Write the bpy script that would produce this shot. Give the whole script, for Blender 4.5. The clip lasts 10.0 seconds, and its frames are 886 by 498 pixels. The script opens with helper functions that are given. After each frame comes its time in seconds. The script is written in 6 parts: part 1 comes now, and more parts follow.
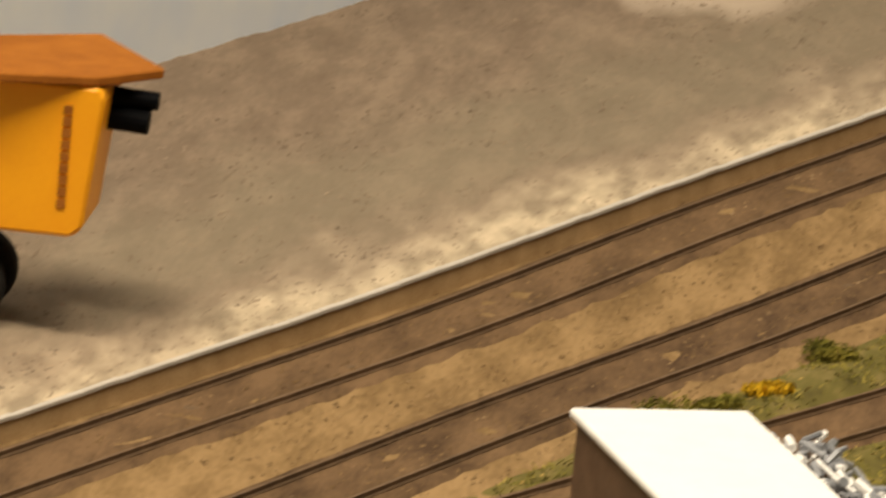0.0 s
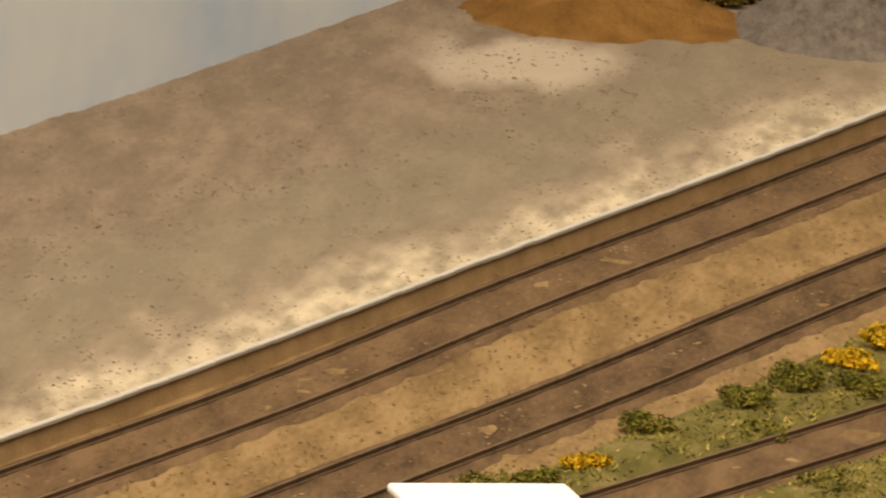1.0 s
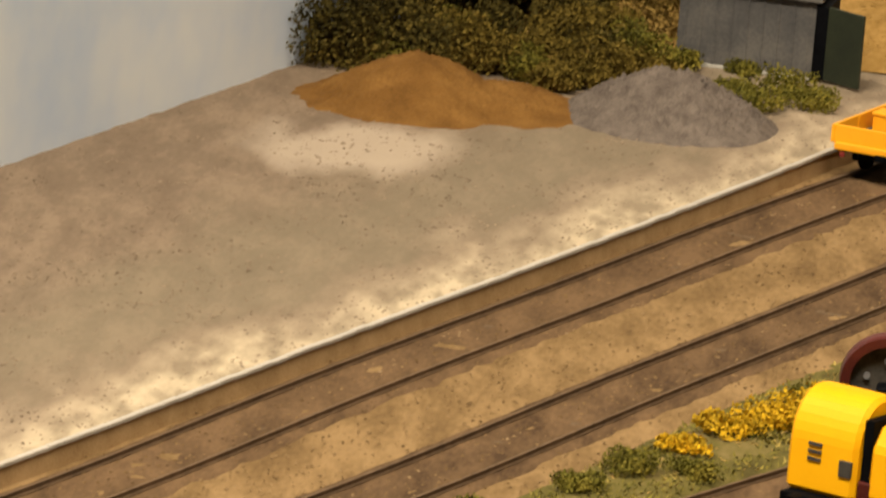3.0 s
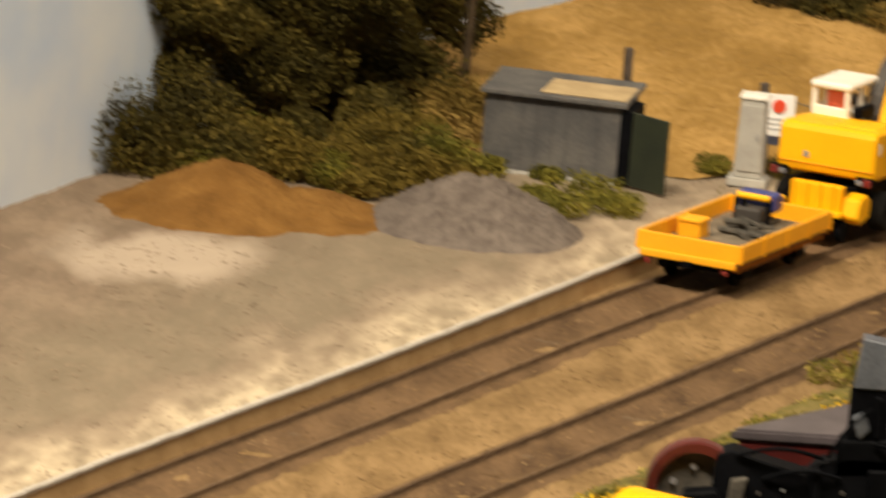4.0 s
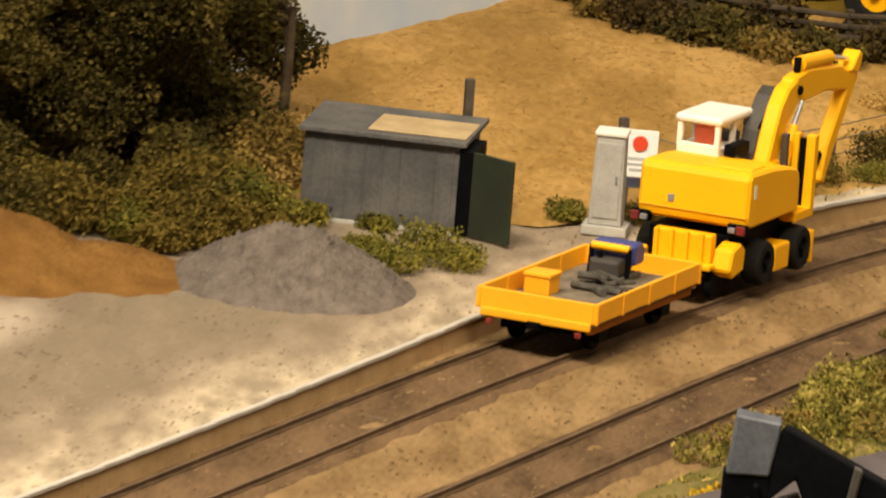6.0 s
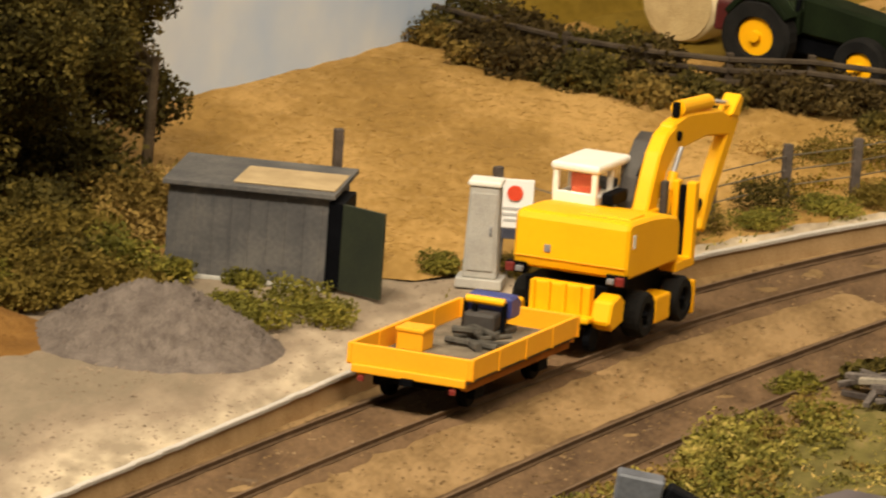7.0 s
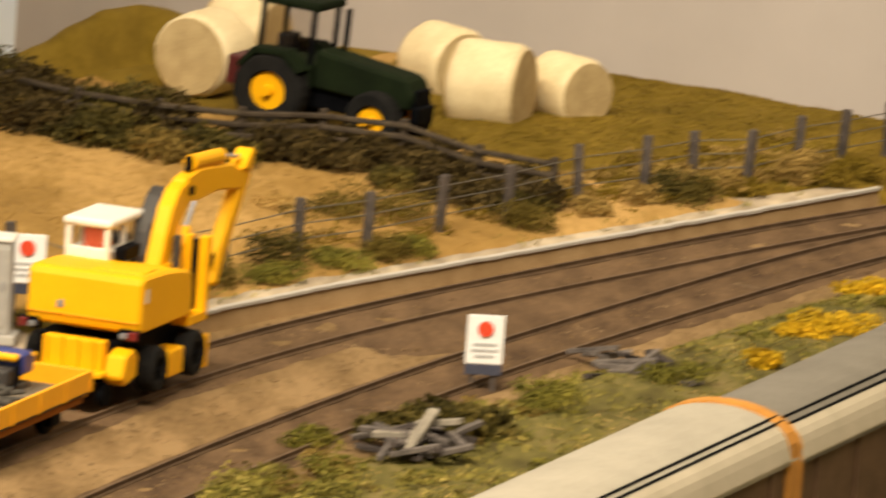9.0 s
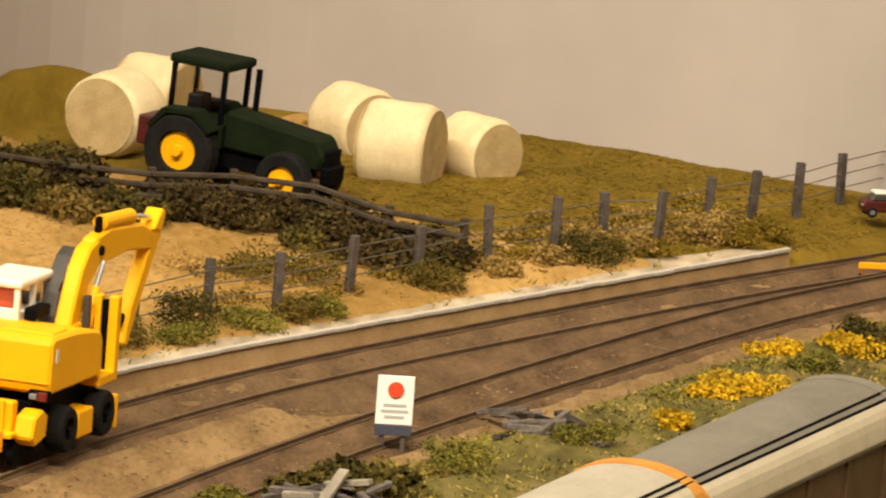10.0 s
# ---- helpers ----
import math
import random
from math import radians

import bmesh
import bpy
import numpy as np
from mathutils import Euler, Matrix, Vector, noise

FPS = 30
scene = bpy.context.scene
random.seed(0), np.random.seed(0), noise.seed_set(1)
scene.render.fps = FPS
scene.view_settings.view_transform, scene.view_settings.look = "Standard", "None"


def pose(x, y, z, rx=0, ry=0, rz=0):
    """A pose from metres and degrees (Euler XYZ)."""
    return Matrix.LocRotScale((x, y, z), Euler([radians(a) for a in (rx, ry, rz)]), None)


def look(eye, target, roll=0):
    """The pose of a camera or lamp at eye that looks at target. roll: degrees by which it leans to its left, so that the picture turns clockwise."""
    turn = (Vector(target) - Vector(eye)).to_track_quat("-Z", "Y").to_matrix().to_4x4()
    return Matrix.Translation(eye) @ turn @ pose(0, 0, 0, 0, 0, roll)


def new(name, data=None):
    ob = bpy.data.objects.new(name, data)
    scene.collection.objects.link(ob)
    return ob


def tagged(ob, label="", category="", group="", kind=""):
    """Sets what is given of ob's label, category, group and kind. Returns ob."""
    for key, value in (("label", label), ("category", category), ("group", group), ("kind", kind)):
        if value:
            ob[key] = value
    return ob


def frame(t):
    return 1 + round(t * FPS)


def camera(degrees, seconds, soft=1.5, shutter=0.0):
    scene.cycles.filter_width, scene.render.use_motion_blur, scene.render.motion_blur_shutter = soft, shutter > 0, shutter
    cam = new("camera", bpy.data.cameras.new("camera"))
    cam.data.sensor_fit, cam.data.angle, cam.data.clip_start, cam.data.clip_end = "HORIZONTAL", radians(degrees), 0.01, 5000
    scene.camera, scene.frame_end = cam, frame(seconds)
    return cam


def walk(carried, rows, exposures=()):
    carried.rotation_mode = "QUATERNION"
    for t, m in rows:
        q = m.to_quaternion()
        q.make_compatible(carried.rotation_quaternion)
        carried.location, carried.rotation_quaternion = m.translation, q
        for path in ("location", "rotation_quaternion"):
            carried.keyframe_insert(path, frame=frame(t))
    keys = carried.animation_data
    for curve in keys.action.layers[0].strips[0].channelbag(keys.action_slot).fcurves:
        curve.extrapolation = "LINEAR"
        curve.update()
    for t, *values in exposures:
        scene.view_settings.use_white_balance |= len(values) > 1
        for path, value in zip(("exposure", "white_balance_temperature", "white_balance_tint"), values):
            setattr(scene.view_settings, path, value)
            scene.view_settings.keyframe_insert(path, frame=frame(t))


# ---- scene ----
cam = camera(5.6105, 10.0, soft=2.1, shutter=0.5)
WALK = [
    (0.0, pose(0.00000, 0.00000, 0.46200, 76.0611, -5.1991, 6.8806)),
    (0.5, pose(0.00000, 0.00000, 0.46200, 76.5385, -5.0129, 6.1376)),
    (1.0, pose(0.00000, 0.00000, 0.46200, 76.6559, -4.6824, 5.5415)),
    (1.5, pose(0.00000, 0.00000, 0.46200, 76.5668, -4.9729, 5.2098)),
    (2.0, pose(0.00000, 0.00000, 0.46200, 76.8944, -5.0132, 4.6660)),
    (2.2, pose(0.00000, 0.00000, 0.46200, 77.0062, -5.3825, 4.4696)),
    (3.3, pose(0.00000, 0.00000, 0.46200, 77.6568, -4.5989, 4.2267)),
    (3.5, pose(0.00000, 0.00000, 0.46200, 78.0278, -4.3520, 3.8267)),
    (3.9, pose(0.00000, 0.00000, 0.46200, 78.2150, -4.8922, 3.4131)),
    (4.0, pose(0.00000, 0.00000, 0.46200, 78.0708, -4.8623, 3.2310)),
    (4.5, pose(0.00000, 0.00000, 0.46200, 77.9776, -5.0087, 2.3257)),
    (4.8, pose(0.00000, 0.00000, 0.46200, 78.0843, -4.9339, 1.9302)),
    (5.0, pose(0.00000, 0.00000, 0.46200, 78.0353, -4.8498, 2.0458)),
    (5.1, pose(0.00000, 0.00000, 0.46200, 78.0405, -4.6365, 2.1292)),
    (5.2, pose(0.00000, 0.00000, 0.46200, 78.0462, -4.6427, 2.2687)),
    (6.3, pose(0.00441, 0.34390, 0.39487, 78.5588, -4.5344, 2.3863)),
    (6.5, pose(0.00441, 0.34390, 0.39487, 78.6096, -4.4696, 2.2769)),
    (6.9, pose(0.00441, 0.34390, 0.39487, 78.8170, -4.0115, 1.5987)),
    (7.0, pose(0.00441, 0.34390, 0.39487, 78.8380, -3.9929, 1.5010)),
    (7.5, pose(0.00441, 0.34390, 0.39487, 78.9781, -4.0394, 0.9230)),
    (8.0, pose(0.00441, 0.34390, 0.39487, 78.9257, -4.1976, 0.3193)),
    (8.2, pose(0.00441, 0.34390, 0.39487, 78.9197, -4.0986, 0.1506)),
    (8.3, pose(0.00441, 0.34390, 0.39487, 78.9228, -4.2390, 0.1044)),
    (8.5, pose(0.00441, 0.34390, 0.39487, 78.9832, -4.2988, -0.1454)),
    (9.0, pose(0.00441, 0.34390, 0.39487, 79.4045, -4.2719, -1.5968)),
    (9.4, pose(0.00441, 0.34390, 0.39487, 79.6513, -4.5312, -2.1857)),
    (9.5, pose(0.00441, 0.34390, 0.39487, 79.7139, -4.5787, -2.2897)),
    (9.6, pose(0.00441, 0.34390, 0.39487, 79.7925, -4.3872, -2.3993)),
    (10.0, pose(0.00441, 0.34390, 0.39487, 79.8303, -4.4476, -2.1453)),
]
EXPOSURE = [(0.0, -0.53), (1.0, -0.42), (2.0, -0.3), (3.5, -0.14), (5.0, 0.04), (7.0, 0.02), (8.5, 0.07), (10.0, 0.2)]
walk(cam, WALK, EXPOSURE)

# world: a dim hall round the layout
world = bpy.data.worlds.new("hall_light")
scene.world = world
world.use_nodes = True
world.node_tree.nodes["Background"].inputs[0].default_value = (1.0, 0.93, 0.84, 1)
world.node_tree.nodes["Background"].inputs[1].default_value = 0.22


def area_lamp(x, y, z, tx, ty, tz, sx, sy, watts, colour):
    d = bpy.data.lights.new("unseen_area_light", "AREA")
    d.shape, d.size, d.size_y, d.energy, d.color = "RECTANGLE", sx, sy, watts, colour
    o = new("unseen_area_light", d)
    o.matrix_world = look((x, y, z), (tx, ty, tz))
    return o


# added lamps without fittings: a key for the hall lighting, then a weak fill
area_lamp(-0.42, 1.08, 1.66, 0.0, 2.2, 0.0, 1.6, 0.12, 84.0, (1.0, 0.85, 0.63))
area_lamp(0.9, 1.3, 1.75, 0.05, 2.2, 0.0, 1.2, 0.3, 12.0, (1.0, 0.84, 0.6))

# ---------- materials ----------


def material(name, a, b, rough=0.8, metal=0.0, scale=300.0, fine=2500.0, bump=0.25, depth=0.0004, c=None, spread=0.5, along=1.0):
    """Two tones mixed by a broad and a fine noise, a third in patches, and a fine relief."""
    m = bpy.data.materials.new(name)
    m.use_nodes = True
    nt = m.node_tree
    p = nt.nodes["Principled BSDF"]
    p.inputs["Roughness"].default_value, p.inputs["Metallic"].default_value = rough, metal
    if rough >= 0.8:
        p.inputs["Specular IOR Level"].default_value = 0.12
    tc = nt.nodes.new("ShaderNodeTexCoord")
    oi = nt.nodes.new("ShaderNodeObjectInfo")
    n1, n2 = nt.nodes.new("ShaderNodeTexNoise"), nt.nodes.new("ShaderNodeTexNoise")
    n1.inputs["Scale"].default_value, n2.inputs["Scale"].default_value = scale, fine
    n1.inputs["Detail"].default_value, n2.inputs["Detail"].default_value = 5, 3
    where = tc.outputs["Object"]
    if along != 1.0:
        # worn and raked along the line of the tracks
        mp = nt.nodes.new("ShaderNodeMapping")
        mp.inputs["Rotation"].default_value = (0, 0, radians(24))
        mp.inputs["Scale"].default_value = (1.0, along, 1.0)
        nt.links.new(where, mp.inputs["Vector"])
        where = mp.outputs["Vector"]
    nt.links.new(where, n1.inputs["Vector"])
    nt.links.new(where, n2.inputs["Vector"])
    add = nt.nodes.new("ShaderNodeMath")
    add.operation = "MULTIPLY_ADD"
    nt.links.new(n2.outputs["Fac"], add.inputs[0])
    add.inputs[1].default_value = 0.45
    nt.links.new(n1.outputs["Fac"], add.inputs[2])
    vary = nt.nodes.new("ShaderNodeMath")
    vary.operation = "MULTIPLY_ADD"
    nt.links.new(oi.outputs["Random"], vary.inputs[0])
    vary.inputs[1].default_value = 0.12
    nt.links.new(add.outputs[0], vary.inputs[2])
    ramp = nt.nodes.new("ShaderNodeValToRGB")
    ramp.color_ramp.elements[0].position, ramp.color_ramp.elements[1].position = 0.76 - spread / 2, 0.76 + spread / 2
    ramp.color_ramp.elements[0].color, ramp.color_ramp.elements[1].color = (*a, 1), (*b, 1)
    if c:
        e = ramp.color_ramp.elements.new(0.76)
        e.color = (*c, 1)
    nt.links.new(vary.outputs[0], ramp.inputs[0])
    nt.links.new(ramp.outputs[0], p.inputs["Base Color"])
    if bump:
        bn = nt.nodes.new("ShaderNodeBump")
        bn.inputs["Strength"].default_value, bn.inputs["Distance"].default_value = bump, depth
        nt.links.new(n2.outputs["Fac"], bn.inputs["Height"])
        nt.links.new(bn.outputs[0], p.inputs["Normal"])
    return m


def leafy(name, tones, rough=0.75, scale=75, top=0.9):
    """Foliage: one of several tones for each leaf or blade."""
    m = bpy.data.materials.new(name)
    m.use_nodes = True
    nt = m.node_tree
    p = nt.nodes["Principled BSDF"]
    p.inputs["Roughness"].default_value, p.inputs["Specular IOR Level"].default_value = rough, 0.1
    g, tc = nt.nodes.new("ShaderNodeNewGeometry"), nt.nodes.new("ShaderNodeTexCoord")
    n = nt.nodes.new("ShaderNodeTexNoise")
    n.inputs["Scale"].default_value, n.inputs["Detail"].default_value = scale, 4
    nt.links.new(tc.outputs["Object"], n.inputs["Vector"])
    mx = nt.nodes.new("ShaderNodeMath")
    mx.operation = "MULTIPLY_ADD"
    nt.links.new(g.outputs["Random Per Island"], mx.inputs[0])
    mx.inputs[1].default_value = 0.22
    nt.links.new(n.outputs["Fac"], mx.inputs[2])
    ramp = nt.nodes.new("ShaderNodeValToRGB")
    ramp.color_ramp.elements[0].color, ramp.color_ramp.elements[1].color = (*tones[0], 1), (*tones[-1], 1)
    ramp.color_ramp.elements[0].position, ramp.color_ramp.elements[1].position = 0.4, top
    for k, t in enumerate(tones[1:-1]):
        e = ramp.color_ramp.elements.new(0.4 + (top - 0.4) * (k + 1) / (len(tones) - 1))
        e.color = (*t, 1)
    nt.links.new(mx.outputs[0], ramp.inputs[0])
    nt.links.new(ramp.outputs[0], p.inputs["Base Color"])
    return m


def glassy(name, colour):
    m = bpy.data.materials.new(name)
    m.use_nodes = True
    p = m.node_tree.nodes["Principled BSDF"]
    p.inputs["Base Color"].default_value = (*colour, 1)
    p.inputs["Roughness"].default_value = 0.05
    p.inputs["Transmission Weight"].default_value = 1.0
    p.inputs["IOR"].default_value = 1.2
    return m


YELLOW = material("yellow_plastic", (0.9, 0.425, 0.002), (0.96, 0.48, 0.003), 0.5, 0, 60, 900, 0.05)
YELLOW.node_tree.nodes["Principled BSDF"].inputs["Specular IOR Level"].default_value = 0.25
AMBER = material("amber_paint", (0.9, 0.37, 0.004), (0.96, 0.44, 0.008), 0.52, 0, 60, 900, 0.05)
ORANGE = material("orange_paint", (0.9, 0.36, 0.003), (0.96, 0.42, 0.005), 0.5, 0, 60, 900, 0.05)
DULL_ORANGE = material("rusty_orange", (0.26, 0.085, 0.012), (0.38, 0.135, 0.02), 0.85, 0, 150, 1500, 0.2)
BLACK = material("black_plastic", (0.0012, 0.0014, 0.002), (0.0045, 0.005, 0.0068), 0.6, 0, 150, 1200, 0.1)
BLACK.node_tree.nodes["Principled BSDF"].inputs["Specular IOR Level"].default_value = 0.04
TYRE = material("tyre_rubber", (0.007, 0.007, 0.007), (0.017, 0.016, 0.015), 0.85, 0, 200, 1500, 0.2)
CHARCOAL = material("charcoal_plastic", (0.035, 0.03, 0.028), (0.06, 0.055, 0.05), 0.6, 0, 150, 1200, 0.1)
STEEL = material("grey_steel", (0.2, 0.21, 0.23), (0.32, 0.33, 0.36), 0.4, 0.3, 150, 1200, 0.1)
CHROME = material("bright_steel", (0.7, 0.7, 0.72), (0.8, 0.8, 0.82), 0.2, 0.9, 150, 1200, 0.0)
WHITE = material("white_plastic", (0.76, 0.74, 0.68), (0.84, 0.82, 0.77), 0.4, 0, 150, 1200, 0.05)
SIGNWHITE = material("sign_white", (0.84, 0.84, 0.84), (0.89, 0.89, 0.89), 0.5, 0, 150, 1200, 0.05)
RED = material("red_paint", (0.65, 0.05, 0.02), (0.75, 0.08, 0.03), 0.5, 0, 150, 1200, 0.05)
SEATRED = material("orange_red_seat", (0.62, 0.09, 0.03), (0.72, 0.14, 0.05), 0.6, 0, 150, 1200, 0.05)
LAMPRED = material("red_lens", (0.12, 0.012, 0.012), (0.2, 0.025, 0.02), 0.3, 0, 150, 1200, 0.0)
BLUE = material("blue_plastic", (0.02, 0.03, 0.16), (0.04, 0.06, 0.25), 0.45, 0, 150, 1200, 0.05)
CASERED = material("case_red", (0.09, 0.014, 0.01), (0.2, 0.04, 0.026), 0.5, 0, 120, 1200, 0.05)
MAROON = material("maroon_paint", (0.04, 0.005, 0.005), (0.095, 0.013, 0.011), 0.4, 0, 120, 1200, 0.05)
GREYLOAD = material("grey_machine", (0.035, 0.033, 0.03), (0.11, 0.1, 0.085), 0.8, 0, 300, 1500, 0.2)
DECKGREY = material("dusty_deck", (0.1, 0.083, 0.062), (0.24, 0.2, 0.15), 0.85, 0, 200, 1500, 0.2)
NAVY = material("dark_sign_band", (0.03, 0.035, 0.06), (0.06, 0.065, 0.1), 0.6, 0, 150, 1200, 0.05)
BARGREY = material("grey_lettering", (0.42, 0.42, 0.43), (0.5, 0.5, 0.5), 0.6, 0, 150, 1200, 0.0)
SHEDGREY = material("shed_grey", (0.066, 0.066, 0.072), (0.148, 0.14, 0.134), 0.85, 0, 90, 1000, 0.3, c=(0.098, 0.096, 0.098))
SHEDROOF = material("shed_roof", (0.33, 0.24, 0.13), (0.5, 0.38, 0.22), 0.85, 0, 120, 1500, 0.3)
DARKGREEN = material("dark_green_door", (0.012, 0.018, 0.01), (0.028, 0.035, 0.018), 0.6, 0, 120, 1200, 0.1)
CONCRETE = material("pale_concrete", (0.33, 0.32, 0.3), (0.46, 0.45, 0.42), 0.85, 0, 150, 1800, 0.3)
WOODGREY = material("weathered_post", (0.05, 0.042, 0.038), (0.115, 0.095, 0.084), 0.9, 0, 300, 1500, 0.3)
DARKWOOD = material("dark_fence_wood", (0.04, 0.03, 0.022), (0.085, 0.065, 0.045), 0.9, 0, 300, 1500, 0.3)
BARK = material("bark", (0.05, 0.035, 0.02), (0.1, 0.075, 0.05), 0.95, 0, 400, 1500, 0.4)
WIRE = material("fence_wire", (0.13, 0.12, 0.1), (0.2, 0.18, 0.15), 0.6, 0.4, 300, 1500, 0.0)
RAIL = material("rusty_rail", (0.085, 0.052, 0.028), (0.16, 0.1, 0.055), 0.75, 0.1, 200, 1500, 0.1)
SLEEPER = material("sleeper", (0.1, 0.068, 0.042), (0.17, 0.115, 0.07), 0.95, 0, 250, 2000, 0.4)
SANDPILE = material("orange_sand", (0.14, 0.068, 0.018), (0.26, 0.135, 0.038), 0.95, 0, 110, 1500, 0.8, c=(0.195, 0.097, 0.026))
GRAVELPILE = material("grey_gravel", (0.095, 0.077, 0.068), (0.2, 0.166, 0.145), 0.95, 0, 250, 1800, 0.8)
CREAM = material("cream_wrap", (0.64, 0.51, 0.29), (0.84, 0.71, 0.45), 0.7, 0, 90, 900, 0.2)
TRACTOR = material("tractor_green", (0.003, 0.006, 0.002), (0.009, 0.016, 0.005), 0.8, 0, 120, 1200, 0.05)

ROOFPALE = material("pale_roof", (0.3, 0.273, 0.218), (0.41, 0.372, 0.3), 0.65, 0, 60, 900, 0.1)
RIMORANGE = material("rim_orange", (0.42, 0.17, 0.02), (0.58, 0.27, 0.05), 0.7, 0, 120, 1200, 0.1)
ROOFGREY = material("grey_roof", (0.125, 0.112, 0.09), (0.19, 0.172, 0.142), 0.7, 0, 60, 900, 0.1)
EAVECREAM = material("cream_eave", (0.38, 0.33, 0.24), (0.49, 0.43, 0.325), 0.7, 0, 120, 1200, 0.1)
RIMBROWN = material("rim_brown", (0.14, 0.075, 0.026), (0.26, 0.145, 0.05), 0.7, 0, 150, 1200, 0.15)
BROWNBODY = material("brown_wagon", (0.08, 0.042, 0.02), (0.15, 0.085, 0.045), 0.7, 0, 120, 1200, 0.15)
TARP = material("purple_grey_deck", (0.042, 0.036, 0.042), (0.092, 0.078, 0.088), 0.45, 0, 120, 1200, 0.1)
BALLAST = material("brown_ballast", (0.135, 0.084, 0.038), (0.288, 0.188, 0.09), 0.95, 0, 95, 700, 0.8, c=(0.207, 0.132, 0.06), spread=0.42, along=0.3)
COPING = material("pale_coping", (0.38, 0.35, 0.31), (0.6, 0.56, 0.51), 0.85, 0, 90, 1500, 0.3)
WALLBROWN = material("platform_face", (0.3, 0.19, 0.09), (0.46, 0.31, 0.16), 0.95, 0, 120, 1500, 0.5)
VERGE = material("verge_soil", (0.07, 0.057, 0.02), (0.205, 0.155, 0.062), 0.95, 0, 110, 500, 0.7, c=(0.122, 0.104, 0.03), along=0.4)
FIELD = material("straw_field", (0.23, 0.131, 0.035), (0.5, 0.307, 0.106), 0.95, 0, 32, 420, 0.3, c=(0.333, 0.197, 0.056), along=0.35)
HILL = material("olive_hill", (0.12, 0.077, 0.007), (0.225, 0.146, 0.02), 0.95, 0, 60, 500, 0.4, along=0.4)
SKYBLUE = material("painted_sky", (0.54, 0.69, 0.97), (0.88, 0.93, 0.98), 0.9, 0, 7, 40, 0.0, c=(0.74, 0.83, 0.98), spread=0.45)
SKYGREY = material("sky_tint_by_light", (0.345, 0.312, 0.295), (0.43, 0.388, 0.365), 0.9, 0, 3, 40, 0.0)
HALLWALL = material("hall_wall", (0.28, 0.26, 0.23), (0.34, 0.32, 0.28), 0.9, 0, 2, 30, 0.0)
HALLFLOOR = material("hall_floor", (0.16, 0.13, 0.1), (0.22, 0.18, 0.14), 0.6, 0, 2, 30, 0.0)
TREEGREEN = leafy("tree_leaves", [(0.024, 0.02, 0.006), (0.06, 0.048, 0.011), (0.12, 0.09, 0.02), (0.19, 0.135, 0.03)])
SCRUB = leafy("scrub_leaves", [(0.048, 0.035, 0.007), (0.11, 0.079, 0.014), (0.165, 0.117, 0.023), (0.235, 0.163, 0.037)])
BUSHGREEN = leafy("bush_leaves", [(0.06, 0.058, 0.012), (0.15, 0.135, 0.022), (0.27, 0.22, 0.036)], scale=110, top=0.83)
GRASSMIX = leafy("verge_grass", [(0.055, 0.055, 0.012), (0.15, 0.132, 0.026), (0.25, 0.205, 0.042), (0.44, 0.335, 0.1)], scale=130, top=0.83)
HEDGEBROWN = leafy("hedge_brown", [(0.02, 0.014, 0.005), (0.05, 0.034, 0.011), (0.085, 0.058, 0.018), (0.13, 0.09, 0.03)])
DRYBUSH = leafy("dry_bush", [(0.1, 0.068, 0.015), (0.19, 0.125, 0.03), (0.28, 0.185, 0.05)])
STRAWBUSH = leafy("straw_tufts", [(0.2, 0.13, 0.035), (0.32, 0.21, 0.06), (0.42, 0.28, 0.085)])
STRAW = leafy("straw_blades", [(0.36, 0.22, 0.06), (0.52, 0.34, 0.11), (0.66, 0.46, 0.18)])
OLIVE = leafy("olive_blades", [(0.11, 0.073, 0.006), (0.17, 0.113, 0.012), (0.25, 0.168, 0.025)])
FIELDGRASS = leafy("field_blades", [(0.272, 0.156, 0.037), (0.348, 0.206, 0.052), (0.432, 0.27, 0.078)])
STONES = leafy("ballast_stones", [(0.075, 0.045, 0.022), (0.15, 0.095, 0.045), (0.23, 0.15, 0.075), (0.33, 0.235, 0.14)], 0.9)
GRIT = leafy("yard_grit", [(0.17, 0.127, 0.093), (0.22, 0.167, 0.122), (0.28, 0.215, 0.155), (0.37, 0.29, 0.205)], 0.9)
MASTGREY = material("dark_mast_grey", (0.058, 0.066, 0.086), (0.125, 0.138, 0.17), 0.5, 0.0, 150, 1200, 0.1)
YELLOWFLOWER = leafy("yellow_flowers", [(0.3, 0.2, 0.014), (0.55, 0.34, 0.014), (0.8, 0.47, 0.016)])

# ---------- mesh helpers ----------


def mesh_of(name, bm):
    me = bpy.data.meshes.new(name)
    bm.normal_update()
    bm.to_mesh(me)
    bm.free()
    return me


def part(name, bm, mat, parent, label=""):
    ob = new(name, mesh_of(name, bm))
    ob.data.materials.append(mat)
    ob.parent = parent
    if label:
        tagged(ob, label)
    return ob


def thing(name, label, category, m=None, group="", kind=""):
    ob = new(name)
    ob.empty_display_size = 0.005
    if m is not None:
        ob.matrix_basis = m
    return tagged(ob, label, category, group, kind)


def single(name, bm, mat, label, category, m=None, group="", kind=""):
    ob = new(name, mesh_of(name, bm))
    ob.data.materials.append(mat)
    if m is not None:
        ob.matrix_basis = m
    return tagged(ob, label, category, group, kind)


MM = 0.001


